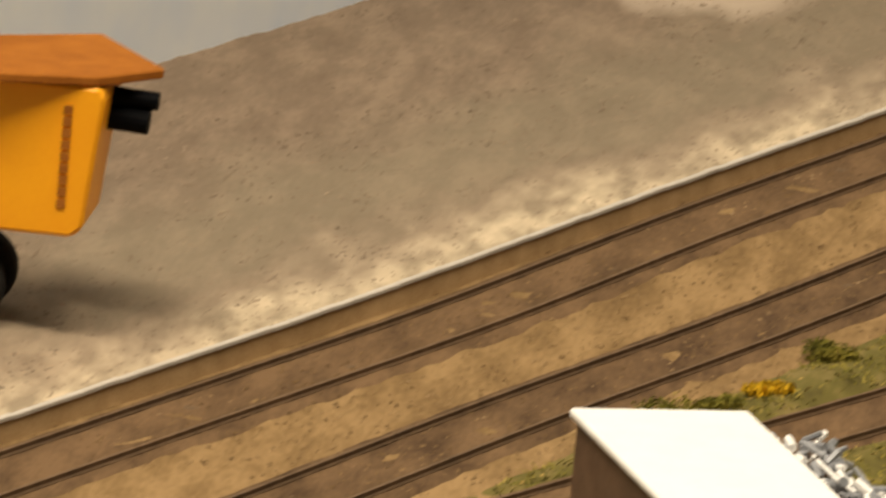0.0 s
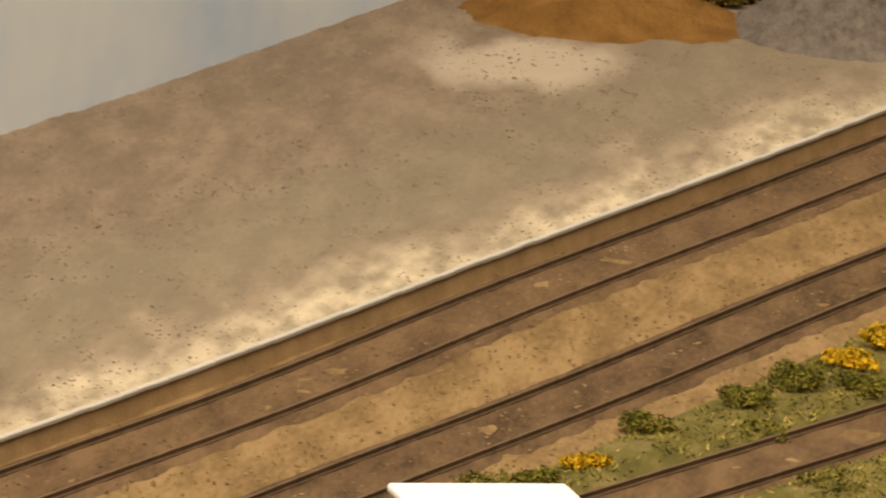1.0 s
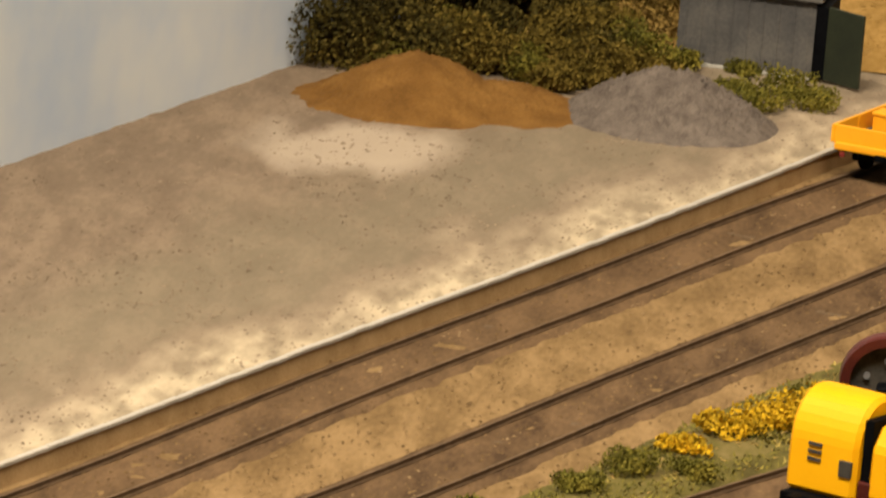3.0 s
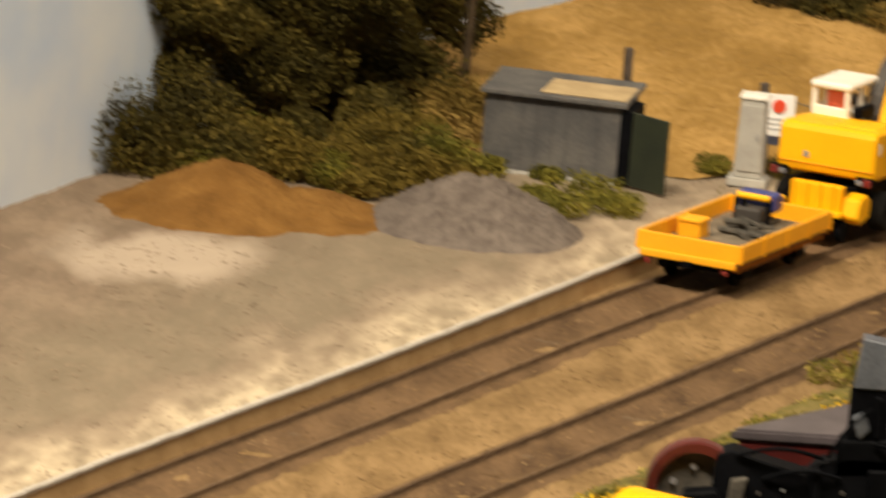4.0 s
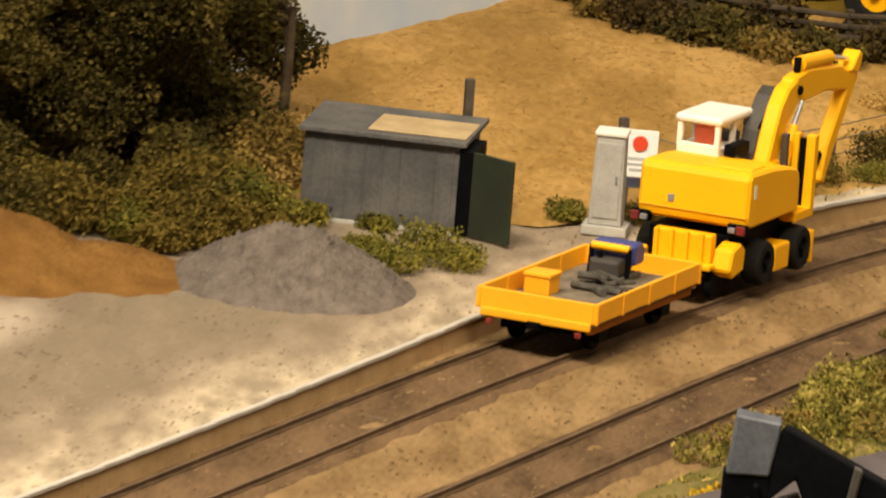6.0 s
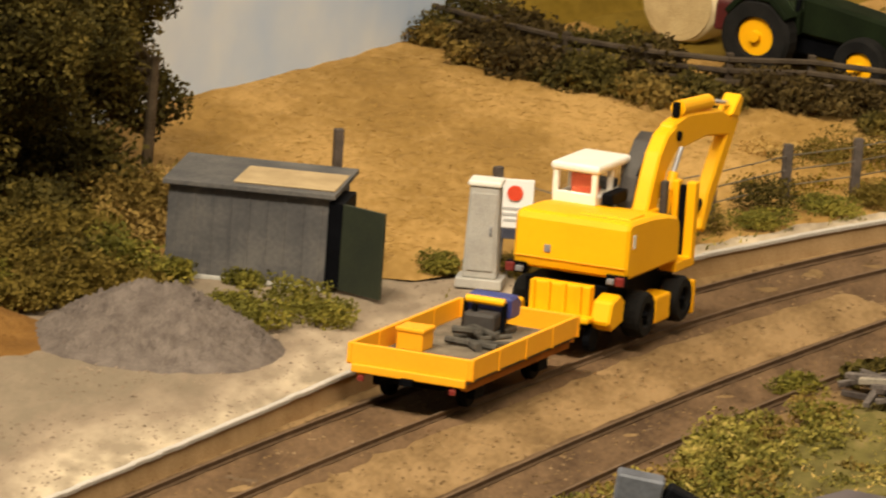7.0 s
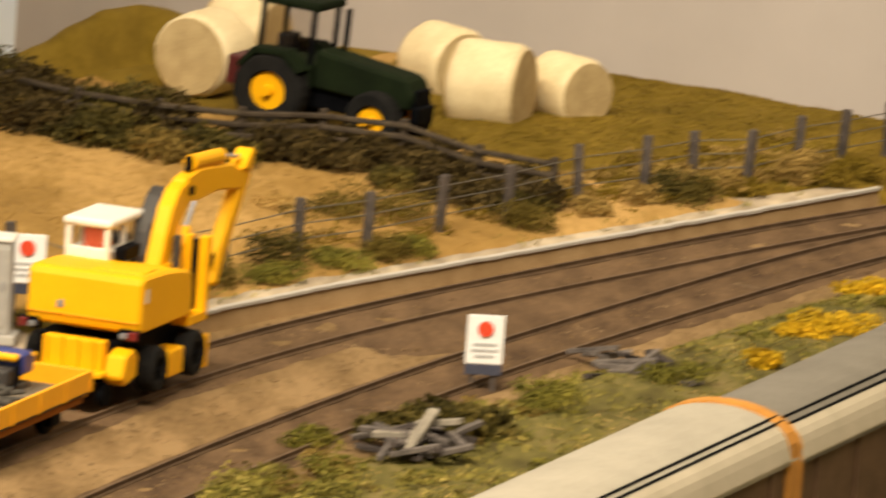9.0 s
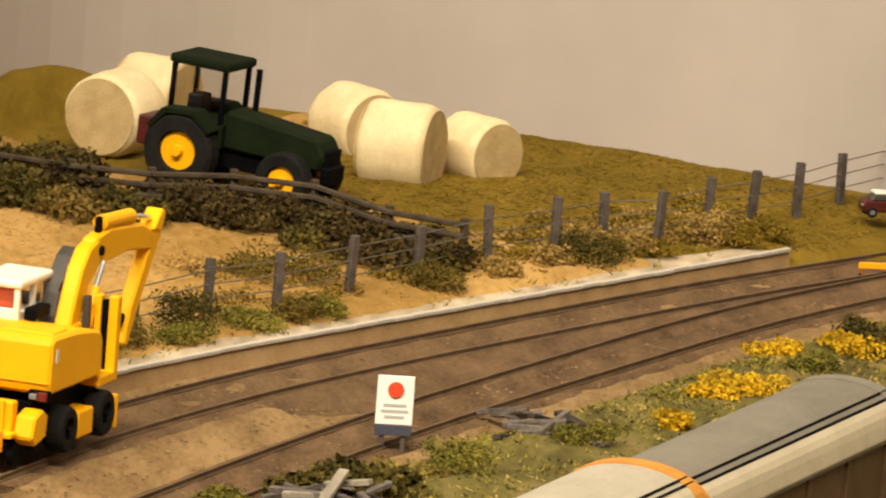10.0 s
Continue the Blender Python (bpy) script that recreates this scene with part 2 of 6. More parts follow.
def box(bm, x0, x1, y0, y1, z0, z1, bev=0.25, seg=2):
    """A box in millimetres with rounded edges, added to bm."""
    r = bmesh.ops.create_cube(bm, size=1)
    vs = r["verts"]
    bmesh.ops.scale(bm, vec=((x1 - x0) * MM, (y1 - y0) * MM, (z1 - z0) * MM), verts=vs)
    bmesh.ops.translate(bm, vec=((x0 + x1) / 2 * MM, (y0 + y1) / 2 * MM, (z0 + z1) / 2 * MM), verts=vs)
    if bev:
        es = list({e for v in vs for e in v.link_edges})
        bmesh.ops.bevel(bm, geom=es, offset=bev * MM, segments=seg, affect="EDGES", profile=0.5)
    return bm


def B(*a, **k):
    return box(bmesh.new(), *a, **k)


def prism(bm, pts, y0, y1, bev=0.2):
    """A side outline (x, z) in millimetres drawn out from y0 to y1."""
    a = [bm.verts.new((x * MM, y0 * MM, z * MM)) for x, z in pts]
    b = [bm.verts.new((x * MM, y1 * MM, z * MM)) for x, z in pts]
    n = len(pts)
    fs = [bm.faces.new(a), bm.faces.new(b[::-1])]
    for i in range(n):
        fs.append(bm.faces.new((a[i], b[i], b[(i + 1) % n], a[(i + 1) % n])))
    bmesh.ops.recalc_face_normals(bm, faces=fs)
    if bev:
        bmesh.ops.bevel(bm, geom=list({e for f in fs for e in f.edges}), offset=bev * MM, segments=1, affect="EDGES")
    return bm


def P(*a, **k):
    return prism(bmesh.new(), *a, **k)


def rod(bm, p, q, r, r2=None, n=10):
    """A round bar from p to q, in millimetres."""
    p, q = Vector(p) * MM, Vector(q) * MM
    m = Matrix.Translation((p + q) / 2) @ (q - p).to_track_quat("Z", "Y").to_matrix().to_4x4()
    bmesh.ops.create_cone(bm, cap_ends=True, segments=n, radius1=r * MM, radius2=(r if r2 is None else r2) * MM,
                          depth=(q - p).length, matrix=m)
    return bm


def R(*a, **k):
    return rod(bmesh.new(), *a, **k)


def wheel_mesh(bm, c, r, w, n=24):
    """A tyre with rounded shoulders, axle along y; c is its centre in millimetres."""
    prof = [(0.55, -0.5), (0.9, -0.5), (1.0, -0.34), (1.0, 0.34), (0.9, 0.5), (0.55, 0.5), (0.5, 0.3), (0.5, -0.3)]
    rings = []
    for k in range(n):
        t = 2 * math.pi * k / n
        rings.append([bm.verts.new(((c[0] + r * a * math.cos(t)) * MM, (c[1] + w * b) * MM, (c[2] + r * a * math.sin(t)) * MM)) for a, b in prof])
    for k in range(n):
        u, v = rings[k], rings[(k + 1) % n]
        for i in range(len(prof)):
            j = (i + 1) % len(prof)
            bm.faces.new((u[i], u[j], v[j], v[i]))
    bmesh.ops.recalc_face_normals(bm, faces=bm.faces[:])
    return bm


def wheel(parent, c, r, w, tyre, rim, out=1):
    t = part("wheel", wheel_mesh(bmesh.new(), c, r, w), tyre, parent)
    h = bmesh.new()
    y = c[1]
    rod(h, (c[0], y - 0.3 * w, c[2]), (c[0], y + 0.3 * w, c[2]), r * 0.56, n=18)
    rod(h, (c[0], y, c[2]), (c[0], y + out * 0.55 * w, c[2]), r * 0.2, r * 0.14, n=10)
    part("rim", h, rim, t)
    return t


def from_arrays(name, verts, faces, mat, smooth=True):
    me = bpy.data.meshes.new(name)
    me.from_pydata([tuple(v) for v in verts], [], [tuple(f) for f in faces])
    me.materials.append(mat)
    if smooth:
        me.polygons.foreach_set("use_smooth", [True] * len(me.polygons))
    me.update()
    return me


def blades(name, pts, mat, height, width, lean=0.5, seed=1):
    """Upright blades as single triangles, each an island, standing at pts (x, y, z)."""
    rng = np.random.default_rng(seed)
    n = len(pts)
    a = rng.uniform(0, 2 * math.pi, n)
    w = np.stack([np.cos(a), np.sin(a), np.zeros(n)], 1) * (width * rng.uniform(0.6, 1.3, n))[:, None]
    h = height * rng.uniform(0.5, 1.25, n)
    tip = pts + np.stack([rng.normal(0, lean, n) * h, rng.normal(0, lean, n) * h, h], 1)
    v = np.concatenate([pts - w, pts + w, tip], 1).reshape(-1, 3)
    f = np.arange(3 * n).reshape(-1, 3)
    return from_arrays(name, v, f, mat, False)


def clump_arrays(rng, centre, radii, n, size):
    """n small bent leaves spread through an uneven ball."""
    d = rng.normal(0, 1, (n, 3))
    d /= np.linalg.norm(d, axis=1)[:, None]
    rad = rng.uniform(0.45, 1.0, n) ** 0.6
    bumps = 1 + 0.25 * np.sin(5 * d[:, 0] + 3 * centre[0] * 90) * np.cos(4 * d[:, 1] + 2 * d[:, 2])
    p = np.asarray(centre) + d * (rad * bumps)[:, None] * np.asarray(radii)
    u, w = rng.normal(0, 1, (n, 3)), rng.normal(0, 1, (n, 3))
    u /= np.linalg.norm(u, axis=1)[:, None]
    w -= u * (u * w).sum(1)[:, None]
    w /= np.linalg.norm(w, axis=1)[:, None]
    s = size * rng.uniform(0.5, 1.5, n)[:, None]
    return np.concatenate([p - u * s, p + w * s * 0.6, p + u * s, p - w * s * 0.6], 1).reshape(-1, 3)


def tube(pts, r, n=7):
    """One bent round tube through points, in metres."""
    b = bmesh.new()
    rings = []
    for i, p in enumerate(pts):
        d = (pts[min(i + 1, len(pts) - 1)] - pts[max(i - 1, 0)]).normalized()
        s = d.cross(Vector((0, 1, 0.2))).normalized()
        u = d.cross(s)
        rings.append([b.verts.new(p + (s * math.cos(6.2832 * k / n) + u * math.sin(6.2832 * k / n)) * r) for k in range(n)])
    for a, c in zip(rings, rings[1:]):
        for k in range(n):
            b.faces.new((a[k], a[(k + 1) % n], c[(k + 1) % n], c[k]))
    b.faces.new(rings[0])
    b.faces.new(rings[-1])
    bmesh.ops.recalc_face_normals(b, faces=b.faces[:])
    return b


def pebbles(name, pts, size, mat, seed):
    """Small angular stones, four-sided, each an island."""
    rng = np.random.default_rng(seed)
    n = len(pts)
    base = np.array([[1, 0, -0.2], [-0.5, 0.87, -0.2], [-0.5, -0.87, -0.2], [0.1, 0.05, 0.28]])
    a = rng.uniform(0, 6.2832, n)
    s = size * rng.uniform(0.5, 1.6, n)
    ca, sa = np.cos(a), np.sin(a)
    x = base[None, :, 0] * ca[:, None] - base[None, :, 1] * sa[:, None]
    y = base[None, :, 0] * sa[:, None] + base[None, :, 1] * ca[:, None]
    z = np.repeat(base[None, :, 2], n, 0)
    v = np.stack([x, y, z], -1) * s[:, None, None] + pts[:, None, :] + rng.normal(0, 0.06, (n, 4, 3)) * s[:, None, None]
    k = np.arange(n)[:, None] * 4
    f = np.concatenate([k + np.array([0, 1, 3]), k + np.array([1, 2, 3]), k + np.array([2, 0, 3]), k + np.array([0, 2, 1])])
    return from_arrays(name, v.reshape(-1, 3), f, mat, False)


def leaf_mesh(name, chunks, mat):
    v = np.concatenate(chunks)
    return from_arrays(name, v, np.arange(len(v)).reshape(-1, 4), mat, False)

# ---------- lie of the land ----------
# the platform edge and the rails run as smooth curves, x against y
EDGE_Y = [1.200, 1.700, 1.740, 1.780, 1.820, 1.860, 1.900, 1.940, 1.980, 2.020, 2.060, 2.100, 2.140, 2.180, 2.220, 2.260, 2.300, 2.340, 2.380, 2.420, 2.460, 2.500, 2.540, 2.580, 2.620]
EDGE_X = [-0.4426, -0.2300, -0.2129, -0.1959, -0.1797, -0.1641, -0.1486, -0.1328, -0.1164, -0.0998, -0.0838, -0.0684, -0.0527, -0.0382, -0.0228, -0.0062, 0.0130, 0.0365, 0.0661, 0.0977, 0.1293, 0.1612, 0.1923, 0.2223, 0.2524]
RAIL_Y = [1.200, 1.700, 1.740, 1.780, 1.820, 1.860, 1.900, 1.940, 1.980, 2.020, 2.060, 2.100, 2.140, 2.180, 2.220, 2.260, 2.300, 2.340, 2.380, 2.420, 2.460, 2.500, 2.540, 2.580, 2.900]
RAIL_X = [-0.4359, -0.2229, -0.2059, -0.1880, -0.1720, -0.1574, -0.1426, -0.1266, -0.1102, -0.0936, -0.0781, -0.0624, -0.0460, -0.0286, -0.0110, 0.0066, 0.0260, 0.0490, 0.0748, 0.1044, 0.1346, 0.1637, 0.1971, 0.2320, 0.5081]
NEAR_Y = [1.204, 1.700, 1.740, 1.780, 1.820, 1.860, 1.900, 1.940, 1.980, 2.020, 2.060, 2.100, 2.140, 2.180, 2.220, 2.260, 2.300, 2.340, 2.380, 2.420, 2.460, 2.500, 2.560, 2.720]
NEAR_X = [-0.3698, -0.1725, -0.1566, -0.1388, -0.1215, -0.1052, -0.0900, -0.0743, -0.0574, -0.0408, -0.0245, -0.0084, 0.0073, 0.0239, 0.0417, 0.0603, 0.0794, 0.1000, 0.1224, 0.1452, 0.1672, 0.1920, 0.2370, 0.3700]


def smooth_line(ys, xs, step=0.006, y0=None, y1=None):
    """Points of a smooth curve through the plan, evenly along y."""
    t = np.arange(ys[0], ys[-1], step)
    x = np.interp(t, ys, xs)
    for _ in range(40):
        x[1:-1] = (x[:-2] + 2 * x[1:-1] + x[2:]) / 4
    keep = (t >= (y0 or ys[0])) & (t <= (y1 or ys[-1]))
    return np.stack([x, t], 1)[keep]


def beside(line, d):
    """The line shifted to its right by d metres."""
    t = np.gradient(line, axis=0)
    t /= np.linalg.norm(t, axis=1)[:, None]
    return line + np.stack([t[:, 1], -t[:, 0]], 1) * d


edge_line = smooth_line(EDGE_Y, EDGE_X, y0=1.45, y1=2.56)
rail_a = smooth_line(RAIL_Y, RAIL_X, y0=1.42, y1=2.75)
rail_c = smooth_line(NEAR_Y, NEAR_X, y0=1.42, y1=2.61)
side_y = np.arange(1.5, 2.0, 0.006)
rail_e = np.stack([-0.0385 + (side_y - 1.859) * 0.555 + 0.12 * np.clip(side_y - 1.86, 0, 1) ** 2, side_y], 1)


def edge_at(y):
    return np.interp(y, edge_line[:, 1], edge_line[:, 0])


PLAT = 0.005
rng0 = np.random.default_rng(3)


def wave(x, y, s):
    return np.sin(x * s + 1.3 * np.sin(y * s * 0.7)) * np.cos(y * s * 0.9 + 1.7 * np.sin(x * s * 0.6))


def sheet(name, xs, ys, zs, mat, label, category):
    """A grid of quads from 2-D arrays."""
    n, m = xs.shape
    v = np.stack([xs, ys, zs], -1).reshape(-1, 3)
    k = np.arange(n * m).reshape(n, m)
    f = np.stack([k[:-1, :-1], k[:-1, 1:], k[1:, 1:], k[1:, :-1]], -1).reshape(-1, 4)
    ob = new(name, from_arrays(name, v, f, mat))
    return tagged(ob, label, category, kind="structure")


# lower ground with the ballast
gx, gy = np.meshgrid(np.linspace(-0.55, 0.62, 230), np.linspace(1.25, 2.95, 330))
sheet("ground", gx, gy, 0.00025 * wave(gx, gy, 260) + 0.0002 * wave(gx, gy, 700), BALLAST,
      "brown earth and ash ballast round the model tracks", "ground")

# the yard and platform, raised behind the edge
py = np.linspace(1.46, 2.555, 300)
fr = np.linspace(0, 1, 110) ** 1.4
BACK_X = [-0.494, -0.256, -0.2285, -0.2, -0.17, -0.132, -0.096, -0.071, -0.045, -0.018, 0.02, 0.07, 0.115, 0.145, 0.165, 0.192, 0.23, 0.32, 0.6]
BACK_Y = [1.42, 1.999, 2.068, 2.15, 2.23, 2.345, 2.45, 2.5, 2.55, 2.61, 2.67, 2.694, 2.69, 2.678, 2.666, 2.65, 2.642, 2.64, 2.66]
left = np.interp(py, BACK_Y[:11], BACK_X[:11]) - 0.004
pe = edge_at(py)
px_ = pe[:, None] - 0.0012 + (left - pe)[:, None] * fr[None, :]
py_ = np.repeat(py[:, None], len(fr), 1)
away = np.clip((pe[:, None] - px_) / 0.03, 0, 1)
pz_ = (py_ < 2.553) * PLAT + away * (0.0003 * wave(px_, py_, 150) + 0.00025 * wave(px_, py_, 520))


PATCH = (-0.151, 2.130)


def yard_material():
    """Grey-brown dust with a pale straw-coloured band near the edge and paler worn patches."""
    m = material("yard_dust", (0.165, 0.12, 0.086), (0.29, 0.218, 0.158), 0.95, 0, 130, 700, 0.6, c=(0.222, 0.166, 0.121), spread=0.75, along=0.3)
    nt = m.node_tree
    p = nt.nodes["Principled BSDF"]
    base = p.inputs["Base Color"].links[0].from_socket
    at = nt.nodes.new("ShaderNodeAttribute")
    at.attribute_name = "from_edge"
    n = nt.nodes.new("ShaderNodeTexNoise")
    n.inputs["Scale"].default_value, n.inputs["Detail"].default_value = 42, 6
    tc = nt.nodes.new("ShaderNodeTexCoord")
    mp = nt.nodes.new("ShaderNodeMapping")
    mp.inputs["Rotation"].default_value, mp.inputs["Scale"].default_value = (0, 0, radians(24)), (1.0, 0.35, 1.0)
    nt.links.new(tc.outputs["Object"], mp.inputs["Vector"])
    nt.links.new(mp.outputs["Vector"], n.inputs["Vector"])
    ma = nt.nodes.new("ShaderNodeMath")
    ma.operation = "MULTIPLY_ADD"
    nt.links.new(n.outputs["Fac"], ma.inputs[0])
    ma.inputs[1].default_value = 0.06
    nt.links.new(at.outputs["Fac"], ma.inputs[2])
    r = nt.nodes.new("ShaderNodeValToRGB")
    r.color_ramp.elements[0].position, r.color_ramp.elements[1].position = 0.030, 0.062
    r.color_ramp.elements[0].color, r.color_ramp.elements[1].color = (1, 1, 1, 1), (0, 0, 0, 1)
    nt.links.new(ma.outputs[0], r.inputs[0])
    n2 = nt.nodes.new("ShaderNodeTexNoise")
    n2.inputs["Scale"].default_value, n2.inputs["Detail"].default_value = 170, 6
    nt.links.new(mp.outputs["Vector"], n2.inputs["Vector"])
    pale = nt.nodes.new("ShaderNodeValToRGB")
    pale.color_ramp.elements[0].position, pale.color_ramp.elements[1].position = 0.36, 0.64
    pale.color_ramp.elements[0].color, pale.color_ramp.elements[1].color = (0.3, 0.243, 0.172, 1), (0.6, 0.495, 0.355, 1)
    nt.links.new(n2.outputs["Fac"], pale.inputs[0])
    mix = nt.nodes.new("ShaderNodeMix")
    mix.data_type = "RGBA"
    nt.links.new(r.outputs[0], mix.inputs["Factor"])
    nt.links.new(base, mix.inputs["A"])
    nt.links.new(pale.outputs[0], mix.inputs["B"])
    # a grey-green dusty band between the worn strip and the brown yard
    band = nt.nodes.new("ShaderNodeValToRGB")
    band.color_ramp.elements[0].position, band.color_ramp.elements[1].position = 0.05, 0.125
    band.color_ramp.elements[0].color, band.color_ramp.elements[1].color = (0, 0, 0, 1), (0, 0, 0, 1)
    for at_, v in ((0.066, 0.42), (0.092, 0.42)):
        band.color_ramp.elements.new(at_).color = (v, v, v, 1)
    nt.links.new(ma.outputs[0], band.inputs[0])
    grey = nt.nodes.new("ShaderNodeMix")
    grey.data_type = "RGBA"
    nt.links.new(band.outputs[0], grey.inputs["Factor"])
    nt.links.new(mix.outputs["Result"], grey.inputs["A"])
    grey.inputs["B"].default_value = (0.235, 0.205, 0.143, 1)
    mix = grey
    # a worn pale patch in front of the sand heap
    sep = nt.nodes.new("ShaderNodeVectorMath")
    sep.operation = "DISTANCE"
    warp = nt.nodes.new("ShaderNodeVectorMath")
    warp.operation = "MULTIPLY_ADD"
    nt.links.new(n.outputs["Color"], warp.inputs[0])
    warp.inputs[1].default_value = (0.03, 0.08, 0)
    nt.links.new(tc.outputs["Object"], warp.inputs[2])
    flat = nt.nodes.new("ShaderNodeVectorMath")
    flat.operation = "MULTIPLY"
    flat.inputs[1].default_value = (1, 0.8, 0)
    nt.links.new(warp.outputs[0], flat.inputs[0])
    nt.links.new(flat.outputs[0], sep.inputs[0])
    sep.inputs[1].default_value = (PATCH[0] + 0.015, (PATCH[1] + 0.04) * 0.8, 0)
    pr = nt.nodes.new("ShaderNodeValToRGB")
    pr.color_ramp.elements[0].position, pr.color_ramp.elements[1].position = 0.017, 0.028
    pr.color_ramp.elements[0].color, pr.color_ramp.elements[1].color = (0.85, 0.85, 0.85, 1), (0, 0, 0, 1)
    nt.links.new(sep.outputs["Value"], pr.inputs[0])
    mix2 = nt.nodes.new("ShaderNodeMix")
    mix2.data_type = "RGBA"
    nt.links.new(pr.outputs[0], mix2.inputs["Factor"])
    nt.links.new(mix.outputs["Result"], mix2.inputs["A"])
    mix2.inputs["B"].default_value = (0.5, 0.41, 0.325, 1)
    nt.links.new(mix2.outputs["Result"], p.inputs["Base Color"])
    return m


yard = sheet("yard", px_, py_, pz_, yard_material(), "dusty grey-brown yard with a pale worn strip along the platform edge", "ground")
att = yard.data.attributes.new("from_edge", "FLOAT", "POINT")
att.data.foreach_set("value", (pe[:, None] - px_).astype(np.float32).ravel())

# straw field behind the lineside fence, on the same raised ground
fy = np.linspace(2.285, 2.72, 150)
ff = np.linspace(0, 1, 90)
f_right = np.where(fy < 2.545, np.interp(fy, edge_line[:, 1], edge_line[:, 0]) - 0.006, 0.2 + (fy - 2.545) * 1.2)
f_right = np.minimum(f_right, np.interp(fy, [2.49, 2.525, 2.56, 2.7], [0.5, 0.13, 0.085, 0.09]))
f_right = np.minimum(f_right, np.interp(fy, [2.28, 2.31, 2.34], [-0.03, -0.002, 0.4]))
f_left = np.interp(fy, BACK_Y[:12], BACK_X[:12]) - 0.01
fx_ = f_right[:, None] + (f_left - f_right)[:, None] * ff[None, :]
fy_ = np.repeat(fy[:, None], len(ff), 1)


def field_z(x, y):
    d = np.clip((np.interp(y, edge_line[:, 1], edge_line[:, 0]) - x) / 0.1, 0, 1)
    start = np.clip((y - 2.285) / 0.05, 0, 1)
    rim = np.clip((np.interp(y, edge_line[:, 1], edge_line[:, 0]) - x - 0.006) / 0.005, 0, 1)
    return PLAT + 0.0003 - 0.0012 * (1 - rim) + start * (d * 0.0035 + d * 0.0012 * wave(x, y, 38) + 0.0004 * wave(x, y, 210))


sheet("field", fx_, fy_, field_z(fx_, fy_), FIELD, "dry golden straw field rising gently behind the track", "field")

# olive hillside further along
hx_, hy_ = np.meshgrid(np.linspace(0.0, 0.6, 160), np.linspace(2.44, 2.74, 90))


def hill_z(x, y):
    foot = np.interp(x, [0, 0.1, 0.145, 0.2, 0.26, 0.6], [2.56, 2.475, 2.505, 2.56, 2.6, 2.62])
    d = y - foot
    base = 0.0004 + (PLAT - 0.0004) * np.clip(1 - (x - edge_at(np.clip(y, 1.5, 2.555)) + 0.004) / 0.045, 0, 1)
    return base + np.clip(d / 0.06, 0, 1) * (0.0038 + 0.0008 * wave(x, y, 60)) + 0.0003 * wave(x, y, 240) - np.clip(-d / 0.012, 0, 1) * (base + 0.0015)


hz_ = hill_z(hx_, hy_)
sheet("hillside", hx_, hy_, hz_, HILL, "olive-brown rough grass hillside below the painted sky", "field")

# a low grassy bank behind the rail fence, up against the backscene
kx_, ky_ = np.meshgrid(np.linspace(-0.06, 0.075, 90), np.linspace(2.55, 2.695, 80))
near_board = np.interp(kx_, BACK_X, BACK_Y) - 0.036
climb = np.clip((ky_ - near_board) / 0.028, 0, 1)
kz_ = field_z(kx_, ky_) - 0.0012 + climb * climb * (3 - 2 * climb) * 0.0145 * np.exp(-((kx_ - 0.014) / 0.026) ** 2) + 0.0004 * wave(kx_, ky_, 160)
sheet("bank", kx_, ky_, kz_, HILL, "low olive-brown grassy bank against the painted sky", "field")

# painted backscene, one curved board with thickness
bl = np.stack([np.interp(np.linspace(0, 1, 90), np.linspace(0, 1, len(BACK_X)), BACK_X),
               np.interp(np.linspace(0, 1, 90), np.linspace(0, 1, len(BACK_X)), BACK_Y)], 1)
for _ in range(4):
    bl[1:-1] = (bl[:-2] + bl[1:-1] * 2 + bl[2:]) / 4


def board(name, line, mat, label):
    o = beside(line, -0.006)
    rows = np.concatenate([np.c_[line, np.full(len(line), -0.02)], np.c_[line, np.full(len(line), 0.42)],
                           np.c_[o, np.full(len(o), 0.42)], np.c_[o, np.full(len(o), -0.02)]])
    n = len(line)
    f = [(r * n + i, r * n + i + 1, ((r + 1) % 4) * n + i + 1, ((r + 1) % 4) * n + i) for r in range(4) for i in range(n - 1)]
    ob = new(name, from_arrays(name, rows, f, mat, False))
    return tagged(ob, label, "backdrop", kind="structure")


# one sky: the north stretch has its different light mixed into a grey paint
board("backdrop_west", bl[:46], SKYBLUE, "backscene board painted with pale blue and white cloudy sky")
board("backdrop_north", bl[45:], SKYGREY, "backscene board, its different light put into a warm grey sky colour")

# baseboard, hall floor, walls and ceiling
tagged(single("baseboard", B(-560, 640, 1240, 2960, -40, -1, bev=0), DARKWOOD, "dark wooden baseboard under the model", "board"), kind="structure")
board_legs = bpy.data.objects["baseboard"]
for x in (-500, 580):
    for y in (1300, 2900):
        part("leg", B(x - 25, x + 25, y - 25, y + 25, -800, -40.5, bev=2), DARKWOOD, board_legs)
for nm, b in (("floor", (-1900, 1900, -900, 3600, -820, -800)), ("ceiling", (-1900, 1900, -900, 3600, 2100, 2130)),
              ("wall_south", (-1900, 1900, -930, -900, -820, 2100)), ("wall_north", (-1900, 1900, 3600, 3630, -820, 2100)),
              ("wall_west", (-1930, -1900, -900, 3600, -820, 2100)), ("wall_east", (1900, 1930, -900, 3600, -820, 2100))):
    single(nm, B(*b, bev=0), HALLFLOOR if nm == "floor" else HALLWALL, "plain painted exhibition hall " + nm.split("_")[0], nm.split("_")[0], kind="structure")

